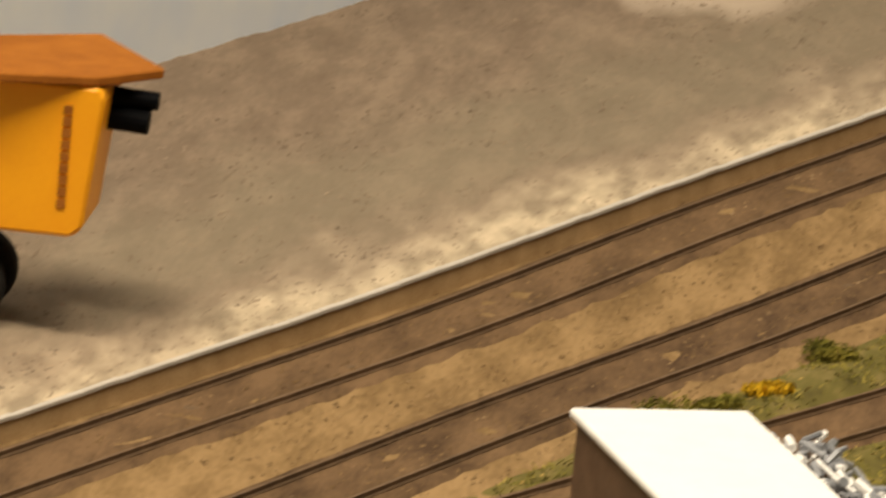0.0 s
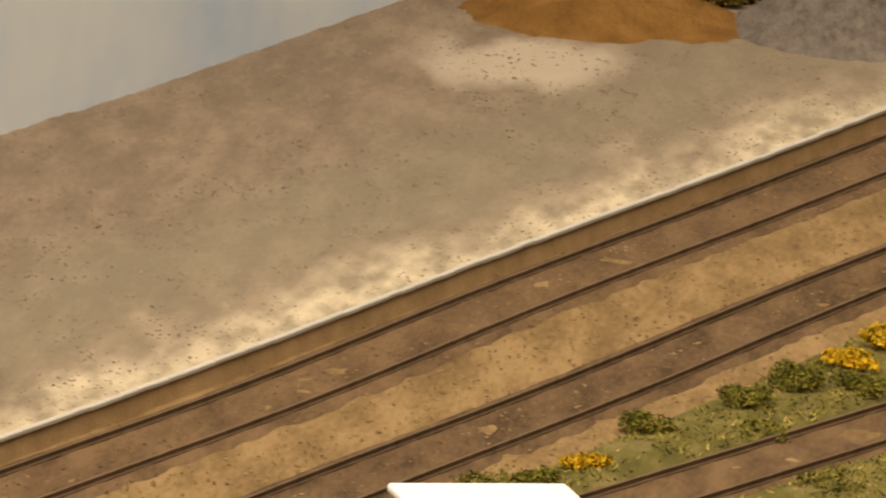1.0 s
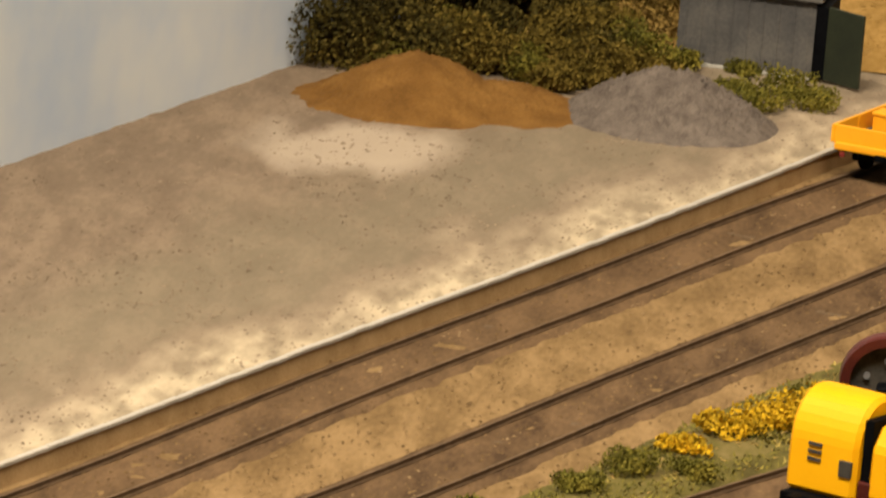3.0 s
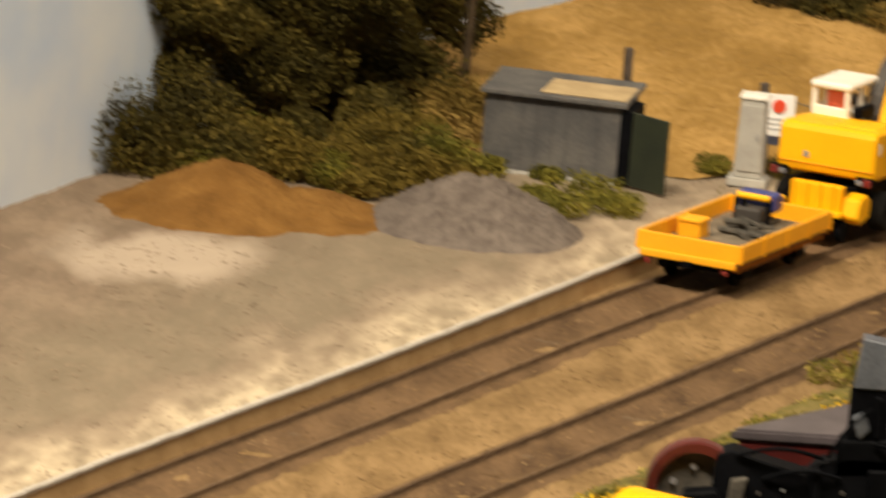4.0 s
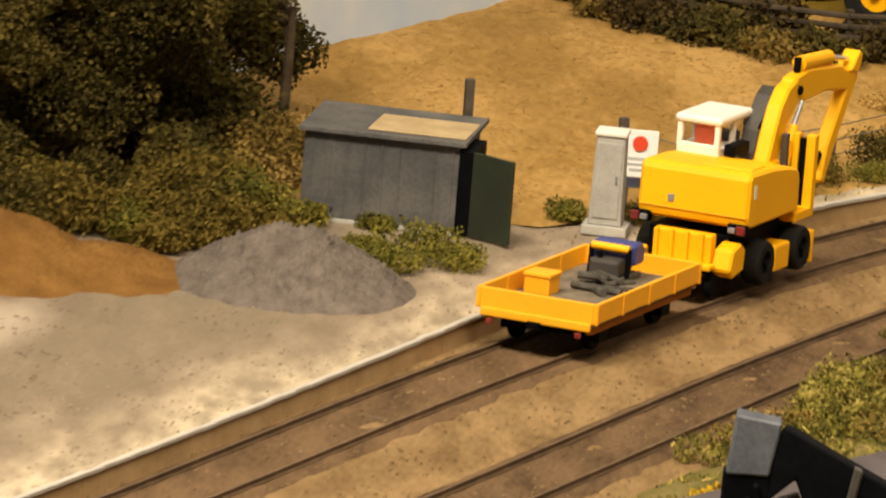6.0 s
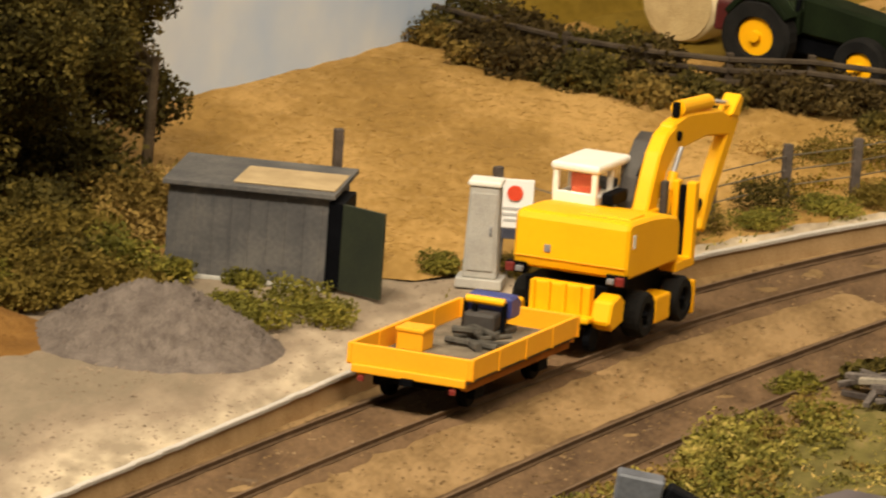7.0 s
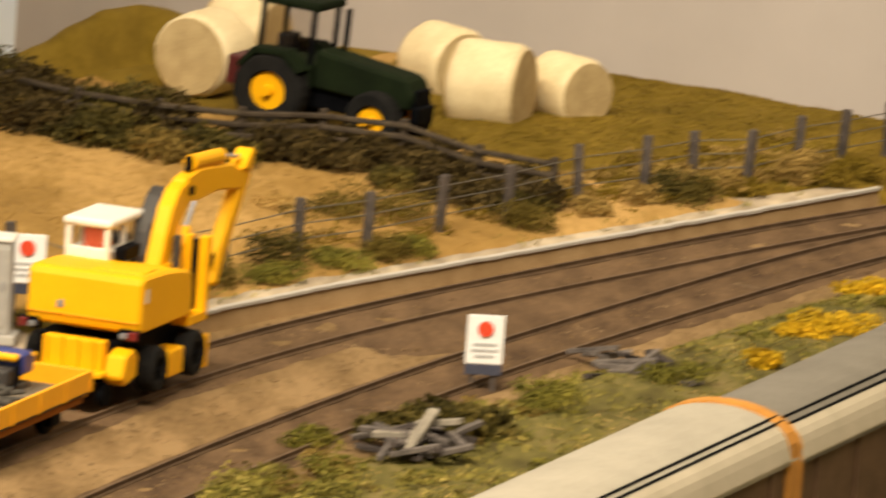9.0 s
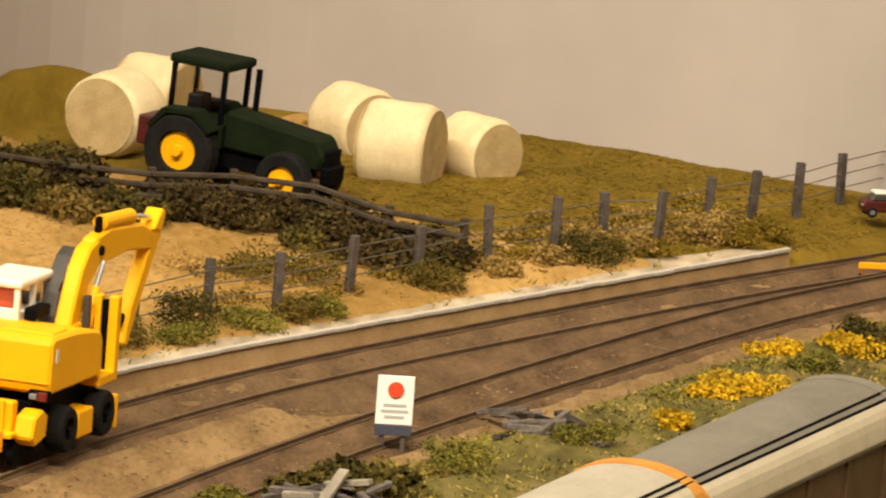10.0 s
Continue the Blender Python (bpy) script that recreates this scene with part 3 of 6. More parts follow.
# platform wall and coping stones
wall = new("platform_wall", None)
tagged(wall, "low brown platform face topped with pale coping stones", "wall", kind="structure")
wl = np.concatenate([np.c_[edge_line, np.full(len(edge_line), 0.0045)], np.c_[beside(edge_line, 0.0009), np.full(len(edge_line), -0.0005)]])
n_ = len(edge_line)
fc = [(i, i + 1, n_ + i + 1, n_ + i) for i in range(n_ - 1)]
o_ = new("wall_face", from_arrays("wall_face", wl, fc, WALLBROWN))
o_.parent = wall
stone = mesh_of("coping_stone", B(-3.0, 3.0, -0.7, 0.7, 4.3, 5.35, bev=0.18, seg=1))
stone.materials.append(COPING)
for i in range(0, n_ - 1):
    d = edge_line[i + 1] - edge_line[i]
    q = (edge_line[i] + edge_line[i + 1]) / 2
    s = new("coping_stone", stone)
    s.parent = wall
    s.matrix_basis = pose(q[0], q[1], rng0.uniform(-0.0001, 0.0001), 0, 0, math.degrees(math.atan2(d[1], d[0])) + rng0.normal(0, 0.5)) @ Matrix.Diagonal((np.linalg.norm(d) / 0.0061, 1, 1, 1))

# ---------- tracks ----------


def rail_mesh(name, line, z0):
    """A small flat-bottomed rail along a line."""
    prof = [(-0.6, 0), (0.6, 0), (0.6, 0.2), (0.18, 0.35), (0.18, 1.0), (0.33, 1.1), (0.33, 1.35), (-0.33, 1.35), (-0.33, 1.1), (-0.18, 1.0), (-0.18, 0.35), (-0.6, 0.2)]
    v = np.concatenate([np.c_[beside(line, a * MM), np.full(len(line), z0 + b * MM)] for a, b in prof])
    n, k = len(line), len(prof)
    f = [(r * n + i, r * n + i + 1, ((r + 1) % k) * n + i + 1, ((r + 1) % k) * n + i) for r in range(k) for i in range(n - 1)]
    return from_arrays(name, v, f, RAIL, False)


ASH = material("dark_ash", (0.068, 0.041, 0.023), (0.168, 0.104, 0.056), 0.95, 0, 110, 900, 0.7, c=(0.12, 0.074, 0.04), spread=0.42, along=0.3)
sleeper_mesh = mesh_of("sleeper", B(-11.4, 11.4, -1.6, 1.6, -0.8, 0.3, bev=0.12, seg=1))
sleeper_mesh.materials.append(SLEEPER)


def track(label, first, gauge=0.0165, spacing=0.0088):
    t = new("track", None)
    tagged(t, label, "track", kind="structure")
    for d in (0, gauge):
        r = new("rail", rail_mesh("rail", beside(first, d), 0.0005))
        r.parent = t
    mid = beside(first, gauge / 2)
    offs = np.array([-13.5, -12, -9.2, -7.6, -6, -3, 0, 3, 6, 7.6, 9.2, 12, 13.5]) * MM
    up = np.array([-0.3, 0.34, 0.45, 0.42, 0.42, 0.24, 0.3, 0.24, 0.42, 0.42, 0.45, 0.34, -0.3]) * MM
    lines = [beside(mid, o) for o in offs]
    av = np.stack([np.c_[l, np.full(len(l), u) + 0.00012 * np.sin(np.arange(len(l)) * 2.1 + k)] for k, (l, u) in enumerate(zip(lines, up))])
    kk = np.arange(len(offs) * len(mid)).reshape(len(offs), len(mid))
    af = np.stack([kk[:-1, :-1], kk[:-1, 1:], kk[1:, 1:], kk[1:, :-1]], -1).reshape(-1, 4)
    a_ = new("ash_bed", from_arrays("ash_bed", av.reshape(-1, 3), af, ASH))
    a_.parent = t
    s = np.r_[0, np.cumsum(np.linalg.norm(np.diff(mid, axis=0), axis=1))]
    for a in np.arange(0.004, s[-1], spacing):
        x, y = np.interp(a, s, mid[:, 0]), np.interp(a, s, mid[:, 1])
        x2, y2 = np.interp(a + 0.002, s, mid[:, 0]), np.interp(a + 0.002, s, mid[:, 1])
        o = new("sleeper", sleeper_mesh)
        o.parent = t
        o.matrix_basis = pose(x, y, rng0.uniform(-0.0004, -0.00005), 0, 0, math.degrees(math.atan2(y2 - y, x2 - x)) + 90 + rng0.normal(0, 1))
    return mid


mid1 = track("rusty curved model track beside the platform", rail_a)
mid2 = track("rusty curved model track in brown ash ballast", rail_c)
mid3 = track("weathered siding half sunk in rough grass", rail_e)


# the ballast between the lines darkens to ash towards the turnout, with a ragged edge
ay, af_ = np.meshgrid(np.linspace(2.24, 2.60, 160), np.linspace(0, 1, 28), indexing="ij")
ax = np.interp(ay, mid1[:, 1], mid1[:, 0]) * (1 - af_) + np.interp(ay, mid2[:, 1], mid2[:, 0]) * af_
a_in = np.clip((ay - 2.318 - 0.012 * wave(ax, ay, 130) - 0.006 * wave(ax, ay, 410)) / 0.02, 0, 1) * np.clip(np.minimum(af_, 1 - af_) / 0.2, 0, 1)
sheet("ash_apron", ax, ay, -0.0006 + 0.00125 * a_in + 0.0001 * wave(ax, ay, 500), ASH, "dark ash spread between the converging tracks", "ground")

# ---------- the road-rail excavator and its trailer ----------
RAILTOP = 2.0


def flat_trailer(m):
    t = thing("rail_trailer", "amber yellow four-wheel rail trailer with low dropsides", "trailer", m)
    part("deck", B(0.5, 58.5, -13.2, 13.2, 9.0, 10.2), DECKGREY, t, "dusty grey-brown deck")
    for y0, y1 in ((-14, -13.1), (13.1, 14)):
        s = part("side_board", B(0, 59, y0, y1, 9.9, 14.3, bev=0.2), AMBER, t)
        for x in (0.6, 14.8, 29.5, 44, 58.2):
            part("stake", B(x - 0.4, x + 0.4, y0 - 0.2, y1 + 0.2, 9.7, 14.0, bev=0.1), AMBER, s)
    for x0, x1 in ((0, 0.9), (58.1, 59)):
        part("end_board", B(x0, x1, -13.1, 13.1, 9.9, 14.3, bev=0.2), AMBER, t)
    part("solebar", B(1.5, 57.5, -12.6, -11, 7.2, 8.8), DULL_ORANGE, t)
    part("solebar", B(1.5, 57.5, 11, 12.6, 7.2, 8.8), DULL_ORANGE, t)
    part("buffer_beam", B(-0.6, 0.3, -12.8, 12.8, 8.2, 10.0), AMBER, t)
    part("buffer_beam", B(58.7, 59.6, -12.8, 12.8, 8.2, 10.0), AMBER, t)
    part("drawbar", R((59, 0, 6.5), (70, 0, 6.8), 1.0), STEEL, t, "grey steel drawbar")
    part("hook", B(-1.6, -0.4, -1.5, 1.5, 7.0, 8.6), BLACK, t)
    for y in (-11, 9.6):
        part("tail_lamp", B(-1.2, -0.5, y, y + 1.4, 6.6, 7.8, bev=0.2), LAMPRED, t, "dark red tail lamp")
    for x in (11, 46):
        for y, o in ((-8.6, -1), (8.6, 1)):
            wheel(t, (x, y, RAILTOP + 3.6), 3.6, 2.2, BLACK, BLACK, o)
        part("axle", R((x, -8, RAILTOP + 3.6), (x, 8, RAILTOP + 3.6), 0.7), BLACK, t)
        for y in (-10.6, 10.6):
            part("axle_box", B(x - 2.6, x + 2.6, y - 0.9, y + 0.9, 4.2, 8.2), BLACK, t)
    part("underframe", B(3, 56, -7, 7, 6.2, 8.6), BLACK, t)
    return t


def excavator(m):
    e = thing("excavator", "bright yellow road-rail wheeled excavator model with raised boom and white cab", "excavator", m)
    # undercarriage
    part("chassis", B(84, 122, -10.4, 9.0, 6.2, 15.8), BLACK, e)
    part("turntable", R((100, 0, 13), (100, 0, 17.6), 9.0, n=24), BLACK, e)
    for x in (94.5, 116.5):
        for y, o in ((-13.2, -1), (12.0, 1)):
            wheel(e, (x, y, 8.8), 5.1, 4.6, TYRE, BLACK, o)
        part("axle", R((x, -12, 8.8), (x, 10, 8.8), 1.5), BLACK, e)
    for s in (-1, 1):
        a, b = sorted((9.4 * s, 15.0 * s))
        part("tool_box", B(100.8, 109.6, a, b, 5.6, 11.6, bev=0.5), YELLOW, e)
        part("rail_wheel", R((121, 8.2 * s, 5.2), (121, 9.8 * s, 5.2), 2.6, n=16), STEEL, e)
        part("rail_wheel", R((78.5, 8.2 * s, 5.2), (78.5, 9.8 * s, 5.2), 2.6, n=16), BLACK, e, "black guide wheel")
        part("front_bracket", B(122.2, 124, *sorted((10.8 * s, 15.2 * s)), 4.5, 12.0, bev=0.4), YELLOW, e)
        high = 14.8 if s < 0 else 11.2
        part("rear_arm", P([(77.5, 9), (80, 7.0), (86, 8.2), (86.5, high - 1.6), (83.5, high), (79, high - 1.2)], *sorted((8.8 * s, 13.4 * s)), bev=0.5), YELLOW, e)
    part("rear_frame", B(77.5, 80.5, -8.6, 5.4, 9.6, 16.6, bev=0.4), YELLOW, e)
    for y in (-6.4, -2.8, 0.8, 4.4):
        part("frame_rib", B(76.6, 77.6, y - 0.45, y + 0.45, 9.2, 16.8, bev=0.15), YELLOW, e)
    part("rear_step", B(73.8, 77.4, -10, 7, 9.2, 10.4, bev=0.3), YELLOW, e)
    # upper body
    out = [(83.4, 17.8), (82.7, 20.2), (82.9, 29.3), (84.0, 30.3), (97, 29.9), (107, 28.8), (112.2, 27.6), (113.4, 25.6), (113.8, 19.0), (113.2, 17.6)]
    body = part("upper_body", P(out, -14.6, 11.8, bev=0.7), YELLOW, e)
    part("engine_cover", B(87.5, 96, -12.8, -1.0, 29.7, 30.5, bev=0.3), YELLOW, body)
    part("body_seam", B(82.45, 83.2, -14.2, 11.4, 20.3, 20.6, bev=0.05), AMBER, body)
    part("rear_mark", B(82.4, 82.9, 3.2, 4.6, 21.8, 23.4, bev=0.1), STEEL, body, "small grey badge")
    for s in (-1, 1):
        end = -14.6 if s < 0 else 13.2
        block = part("lamp_block", B(82.4, 84.4, *sorted((end, end - s * 4.6)), 16.4, 18.9, bev=0.25), BLACK, e)
        part("rear_lamp", B(81.7, 82.6, *sorted((end - s * 0.2, end - s * 2.2)), 16.7, 18.6, bev=0.2), LAMPRED, block, "dark red rear lamp")
        part("reversing_lamp", B(81.7, 82.6, *sorted((end - s * 2.5, end - s * 4.2)), 16.9, 18.1, bev=0.2), STEEL, block, "small pale lamp")
    part("side_mark", B(85.4, 86.8, -14.75, -14.5, 24.5, 27.5, bev=0.05), WHITE, body, "small pale mark")
    # cab with posts, panes and seat
    cab = part("cab", B(102, 120, 1.2, 11.4, 27, 31.0, bev=0.4), WHITE, e, "white cab")
    for x in (102.6, 111.5, 119.4):
        for y in (1.8, 10.8):
            part("cab_post", B(x - 0.65, x + 0.65, y - 0.6, y + 0.6, 30.6, 36.4, bev=0.15), WHITE, cab)
    part("cab_roof", B(101.4, 120.8, 0.6, 12.0, 36.1, 38.0, bev=0.8, seg=3), WHITE, cab)
    part("rear_rail", B(102, 103, 1.4, 11.2, 30.4, 31.6, bev=0.2), WHITE, cab)
    for a in ((102.35, 102.5, 2.3, 10.3), (119.4, 119.55, 2.3, 10.3)):
        w = part("cab_pane", B(*a, 31.2, 36.1, bev=0), GLASS, cab)
        w.visible_shadow = False
    for y in (1.75, 10.75):
        w = part("cab_pane", B(103.2, 118.8, y, y + 0.15, 31.2, 36.1, bev=0), GLASS, cab)
        w.visible_shadow = False
    part("seat", B(106, 110.5, 3.6, 8.8, 30.8, 32.4, bev=0.5), SEATRED, cab, "orange-red driver's seat")
    part("seat_back", B(105.6, 106.9, 3.6, 8.8, 32, 35.2, bev=0.5), SEATRED, cab)
    part("control_box", B(113, 118, 2.5, 10, 30.6, 33, bev=0.3), CHARCOAL, cab)
    # dark recess and hoses between cab and boom
    guard = part("boom_guard", P([(112.5, 25.2), (119.5, 25.2), (127.5, 39.2), (125, 41.8), (121.6, 40.2), (115.5, 33.2)], -2.6, 1.4, bev=0.3), CHARCOAL, e, "dark grey hose guard")
    part("side_locker", B(103.5, 112.5, -2.2, 0.5, 29.4, 32.0, bev=0.3), BLACK, e, "black locker beside the cab")
    part("boom_foot", B(110, 119, -7.4, -2.4, 22, 27.6, bev=0.5), YELLOW, e)
    # boom: two-piece, gooseneck
    lower = [(115.4, 26.2), (121, 25.2), (126.4, 34.0), (132.5, 38.6), (131, 44.0), (125.4, 42.4), (121.4, 38.6), (118.6, 33.4)]
    boom = part("boom", P(lower, -6.8, -3.0, bev=0.5), YELLOW, e)
    upper = [(127.5, 38.6), (131, 37.6), (150, 38.4), (164.5, 36.6), (167.4, 39.6), (158, 43.4), (138, 45.2), (129.2, 44.2), (127.2, 41.6)]
    part("boom_top", P(upper, -6.6, -3.2, bev=0.5), YELLOW, boom)
    part("top_cylinder", R((135, -4.9, 46.6), (153, -4.9, 45.6), 1.75, n=14), YELLOW, boom)
    part("cylinder_rod", R((153, -4.9, 45.6), (165, -4.9, 43.6), 0.7), CHROME, boom, "bright piston rod")
    for y in (-7.7, -2.1):
        part("lift_cylinder", R((123.6, y, 25.4), (127.6, y, 33.8), 1.15, n=12), YELLOW, boom)
        part("lift_rod", R((127.6, y, 33.8), (131.4, y, 38.8), 0.55), STEEL, boom, "bright piston rod")
    part("hose", R((120, -2.4, 33.2), (129, -2.4, 41.6), 0.5), BLACK, boom)
    part("work_lamp", B(132.6, 134.2, -5.8, -4.4, 44.8, 48.2, bev=0.25), BLACK, boom, "small black work lamp")
    part("elbow_pin", R((131.4, -7.4, 41.2), (131.4, -2.4, 41.2), 1.1), BLACK, boom)
    # stick hanging down, folded bucket
    stick = part("stick", P([(165, 42.6), (169, 43.4), (169.4, 39), (157, 22.5), (153, 16.2), (150.4, 17.2), (153.6, 25.5), (163, 37.5)], -6.5, -3.3, bev=0.5), YELLOW, e)
    part("stick_cap", P([(163.5, 41.2), (168.6, 45.4), (170.6, 44.4), (168.6, 40.2)], -6.9, -2.9, bev=0.3), YELLOW, stick)
    part("bucket_link", R((155.6, -4.9, 24.6), (150.2, -4.9, 21.2), 0.8), BLACK, stick)
    for o, dx in ((guard, 0.0012), (boom, -0.003), (stick, -0.003)):
        o.location = (dx, 0, 0.0008)
    # upright side plates at the front with a dark grille between them
    blade = part("front_support", B(121.5, 124, -14.4, -12.2, 16.5, 33.6, bev=0.3), YELLOW, e)
    part("support_bar", B(121.5, 124, -10.4, -8.9, 16.5, 33.6, bev=0.3), YELLOW, blade)
    part("support_grille", B(122, 123.4, -12.1, -10.5, 17, 32.6, bev=0.1), BLACK, blade, "dark ribbed grille")
    part("support_foot", B(113.0, 124, -14.4, -7.2, 15.0, 17.2, bev=0.3), YELLOW, blade)
    part("dark_plate", B(118.6, 120.4, -8.7, -7.2, 19, 33.5, bev=0.2), CHARCOAL, e)
    return e


GLASS = glassy("cab_glass", (0.9, 0.88, 0.85))
VEHICLE = pose(-0.0235, 2.1662, 0.0, 0, 0, 68.6)
flat_trailer(VEHICLE)
excavator(VEHICLE)


def generator(m):
    g = thing("generator", "small grey and yellow site generator with a blue hood", "generator", m)
    part("skid", B(-7, 7, -4.5, 4.5, 0, 1.4, bev=0.3), GREYLOAD, g)
    part("engine", B(-4.5, 4, -3.6, 3.6, 1.2, 5.2, bev=0.8), CHARCOAL, g)
    part("hood", P([(0.5, 3.4), (6.4, 3.4), (6.8, 7.0), (5.0, 8.4), (0.5, 8.2)], -5.2, 5.0, bev=0.6), BLUE, g, "dark blue hood")
    part("frame_rail", R((-1.2, 4.2, 7.4), (-1.2, -4.6, 7.4), 0.9), YELLOW, g, "yellow lifting rail")
    for y in (4.2, -4.6):
        part("frame_leg", R((-1.2, y, 7.4), (-1.8, y, 1.2), 0.6), BLACK, g)
    part("exhaust", R((-3, 1.5, 5), (-3, 1.5, 6.8), 0.7), BLACK, g)
    return g


generator(VEHICLE @ pose(0.0455, 0.002, 0.0102))


def tool_crate(m):
    c = thing("tool_crate", "small amber yellow box on the trailer deck", "box", m)
    part("box_body", B(-3, 3, -3, 3, 0, 4.0, bev=0.3), AMBER, c)
    part("box_lid", B(-3.3, 3.3, -3.3, 3.3, 3.8, 4.8, bev=0.3), AMBER, c)
    return c


tool_crate(VEHICLE @ pose(0.0215, 0.008, 0.0102))


def scrap(m, seed):
    r = random.Random(seed)
    c = thing("scrap_pile", "heap of grey hoses and metal offcuts", "scrap", m)
    for k in range(7):
        a = r.uniform(0, math.pi)
        x, y, z, l = r.uniform(-6, 6), r.uniform(-5, 5), 0.6 + r.uniform(0, 1.6), r.uniform(3, 6)
        part("offcut", R((x - l * math.cos(a), y - l * math.sin(a), z), (x + l * math.cos(a), y + l * math.sin(a), z + r.uniform(-0.3, 0.5)), r.uniform(0.5, 1.0), n=7), GREYLOAD, c)
    return c


scrap(VEHICLE @ pose(0.034, -0.001, 0.0102), 4)

# ---------- yard: heaps, shed, cabinet, trees ----------


def heap(name, label, mat, x, y, lobes, seed, grain=0.00035):
    """A loose heap: several overlapping cones with rounded tops, as one height sheet on the yard."""
    rx = max(abs(l[0]) + l[2] for l in lobes)
    ry = max(abs(l[1]) + l[3] for l in lobes)
    u, v = np.meshgrid(np.linspace(-rx, rx, 110) * 1.12, np.linspace(-ry, ry, 90) * 1.12)
    h = np.zeros_like(u) - 0.0008
    for lx, ly, a, b, t in lobes:
        d = np.sqrt(((u - lx) / a) ** 2 + ((v - ly) / b) ** 2)
        h = np.maximum(h, t * (1.06 - np.sqrt(d * d + 0.012)) * 1.04)
    r = np.random.default_rng(seed)
    skin = np.clip(h / 0.002, 0, 1)
    h = h + skin * (0.0006 * wave(u + x, v + y, 160) + r.normal(0, grain, h.shape))
    n, m = u.shape
    vv = np.stack([u, v, h], -1).reshape(-1, 3)
    k = np.arange(n * m).reshape(n, m)
    f = np.stack([k[:-1, :-1], k[:-1, 1:], k[1:, 1:], k[1:, :-1]], -1).reshape(-1, 4)
    ob = new(name, from_arrays(name, vv, f, mat))
    ob.location = (x, y, PLAT + 0.0002)
    return tagged(ob, label, "mound")


heap("sand_mound", "heap of orange-brown building sand on the yard", SANDPILE, -0.137, 2.193,
     [(-0.003, 0.0, 0.026, 0.03, 0.0122), (0.016, 0.004, 0.022, 0.024, 0.0058), (-0.014, -0.002, 0.017, 0.02, 0.0042)], 5)
heap("gravel_mound", "rounded heap of grey gravel on the yard", GRAVELPILE, -0.0782, 2.200,
     [(-0.002, 0.001, 0.0235, 0.027, 0.0127), (0.004, 0.0, 0.0225, 0.027, 0.0127), (-0.009, 0.0, 0.016, 0.022, 0.009)], 6, 0.0005)


def shed(m):
    s = thing("shed", "small weathered grey lineside shed with a shallow roof", "shed", m)
    w, d, h = 35.5, 26.0, 20.0
    part("front_wall", B(0, w, 0, 1.0, 0, h, bev=0.1), SHEDGREY, s)
    part("rear_wall", B(0, w, d - 1, d, 0, h, bev=0.1), SHEDGREY, s)
    part("side_wall", B(0, 1, 1.02, d - 1.02, 0, h, bev=0.1), SHEDGREY, s)
    part("side_wall", B(w - 1, w, 16, d - 1.02, 0, h, bev=0.1), SHEDGREY, s)
    part("lintel", B(w - 1, w, 1.02, 15.98, h - 2.2, h, bev=0.1), SHEDGREY, s)
    part("floor_slab", B(-0.3, w + 0.3, -0.3, d + 0.3, -0.6, 0.5, bev=0.2), CONCRETE, s)
    for k in range(9):
        part("cladding_strip", B(1.6 + k * 4.0, 2.2 + k * 4.0, -0.22, 0.05, 0.4, h - 0.6, bev=0.06, seg=1), SHEDGREY, s)
    # black boxes on walls and floor paint the inside dark
    part("inner_lining", B(1.1, 34.4, 24.2, 24.9, 0.6, 19.4, bev=0), BLACK, s)
    part("inner_lining", B(1.1, 33.0, 1.2, 1.5, 0.6, 19.4, bev=0), BLACK, s)
    part("inner_floor", B(1.1, 34.4, 1.2, 24.6, 0.55, 0.75, bev=0), BLACK, s)
    roof = bmesh.new()
    box(roof, -1.2, w + 1.6, -1.6, d + 1.4, h + 0.02, h + 1.2, bev=0.2)
    bmesh.ops.rotate(roof, cent=(0, 0, h * MM), matrix=Matrix.Rotation(radians(1.6), 3, "X"), verts=roof.verts[:])
    r = part("roof", roof, SHEDGREY, s)
    part("roof_felt", B(14, w + 1.0, 1.0, d + 0.6, h + 1.28, h + 1.75, bev=0.2), SHEDROOF, r, "straw-coloured patch over part of the roof")
    dr = bmesh.new()
    box(dr, 0, 12.3, -0.45, 0.45, 0.2, h - 0.8, bev=0.15)
    bmesh.ops.rotate(dr, cent=(0, 0, 0), matrix=Matrix.Rotation(radians(-34), 3, "Z"), verts=dr.verts[:])
    bmesh.ops.translate(dr, vec=((w + 3.5) * MM, -0.5 * MM, 0), verts=dr.verts[:])
    # solid black block gives the doorway its darkness; it is no opening
    part("door_reveal", B(w + 0.05, w + 3.4, -0.6, 15.5, 0.4, h - 0.9, bev=0.1), BLACK, s, "solid black block painting in the dark door gap")
    part("door", dr, DARKGREEN, s, "dark green door standing wide open")
    return s


shed(pose(-0.0800, 2.272, PLAT + 0.0006, 0, 0, -8))


def relay_cabinet(m):
    c = thing("relay_cabinet", "pale grey concrete lineside cabinet on a plinth", "cabinet", m)
    part("plinth", B(-6.0, 6.0, -4.6, 4.6, 0, 2.2, bev=0.3), CONCRETE, c)
    b = bmesh.new()
    prism(b, [(-4.4, 2.2), (4.4, 2.2), (3.8, 22.6), (-3.8, 22.6)], -3.4, 3.4, bev=0.3)
    part("case", b, CONCRETE, c)
    part("cap", B(-4.3, 4.3, -3.9, 3.9, 22.7, 23.9, bev=0.35), WHITE, c, "off-white cap")
    part("cabinet_door", B(-3.3, 3.3, -3.75, -3.3, 4.0, 21.2, bev=0.1), CONCRETE, c)
    part("handle", B(2.0, 2.6, -4.1, -3.7, 12, 14, bev=0.1), STEEL, c)
    return c


relay_cabinet(pose(-0.0112, 2.2845, PLAT + 0.0003, 0, 0, -6) @ Matrix.Diagonal((0.86, 0.9, 1, 1)))


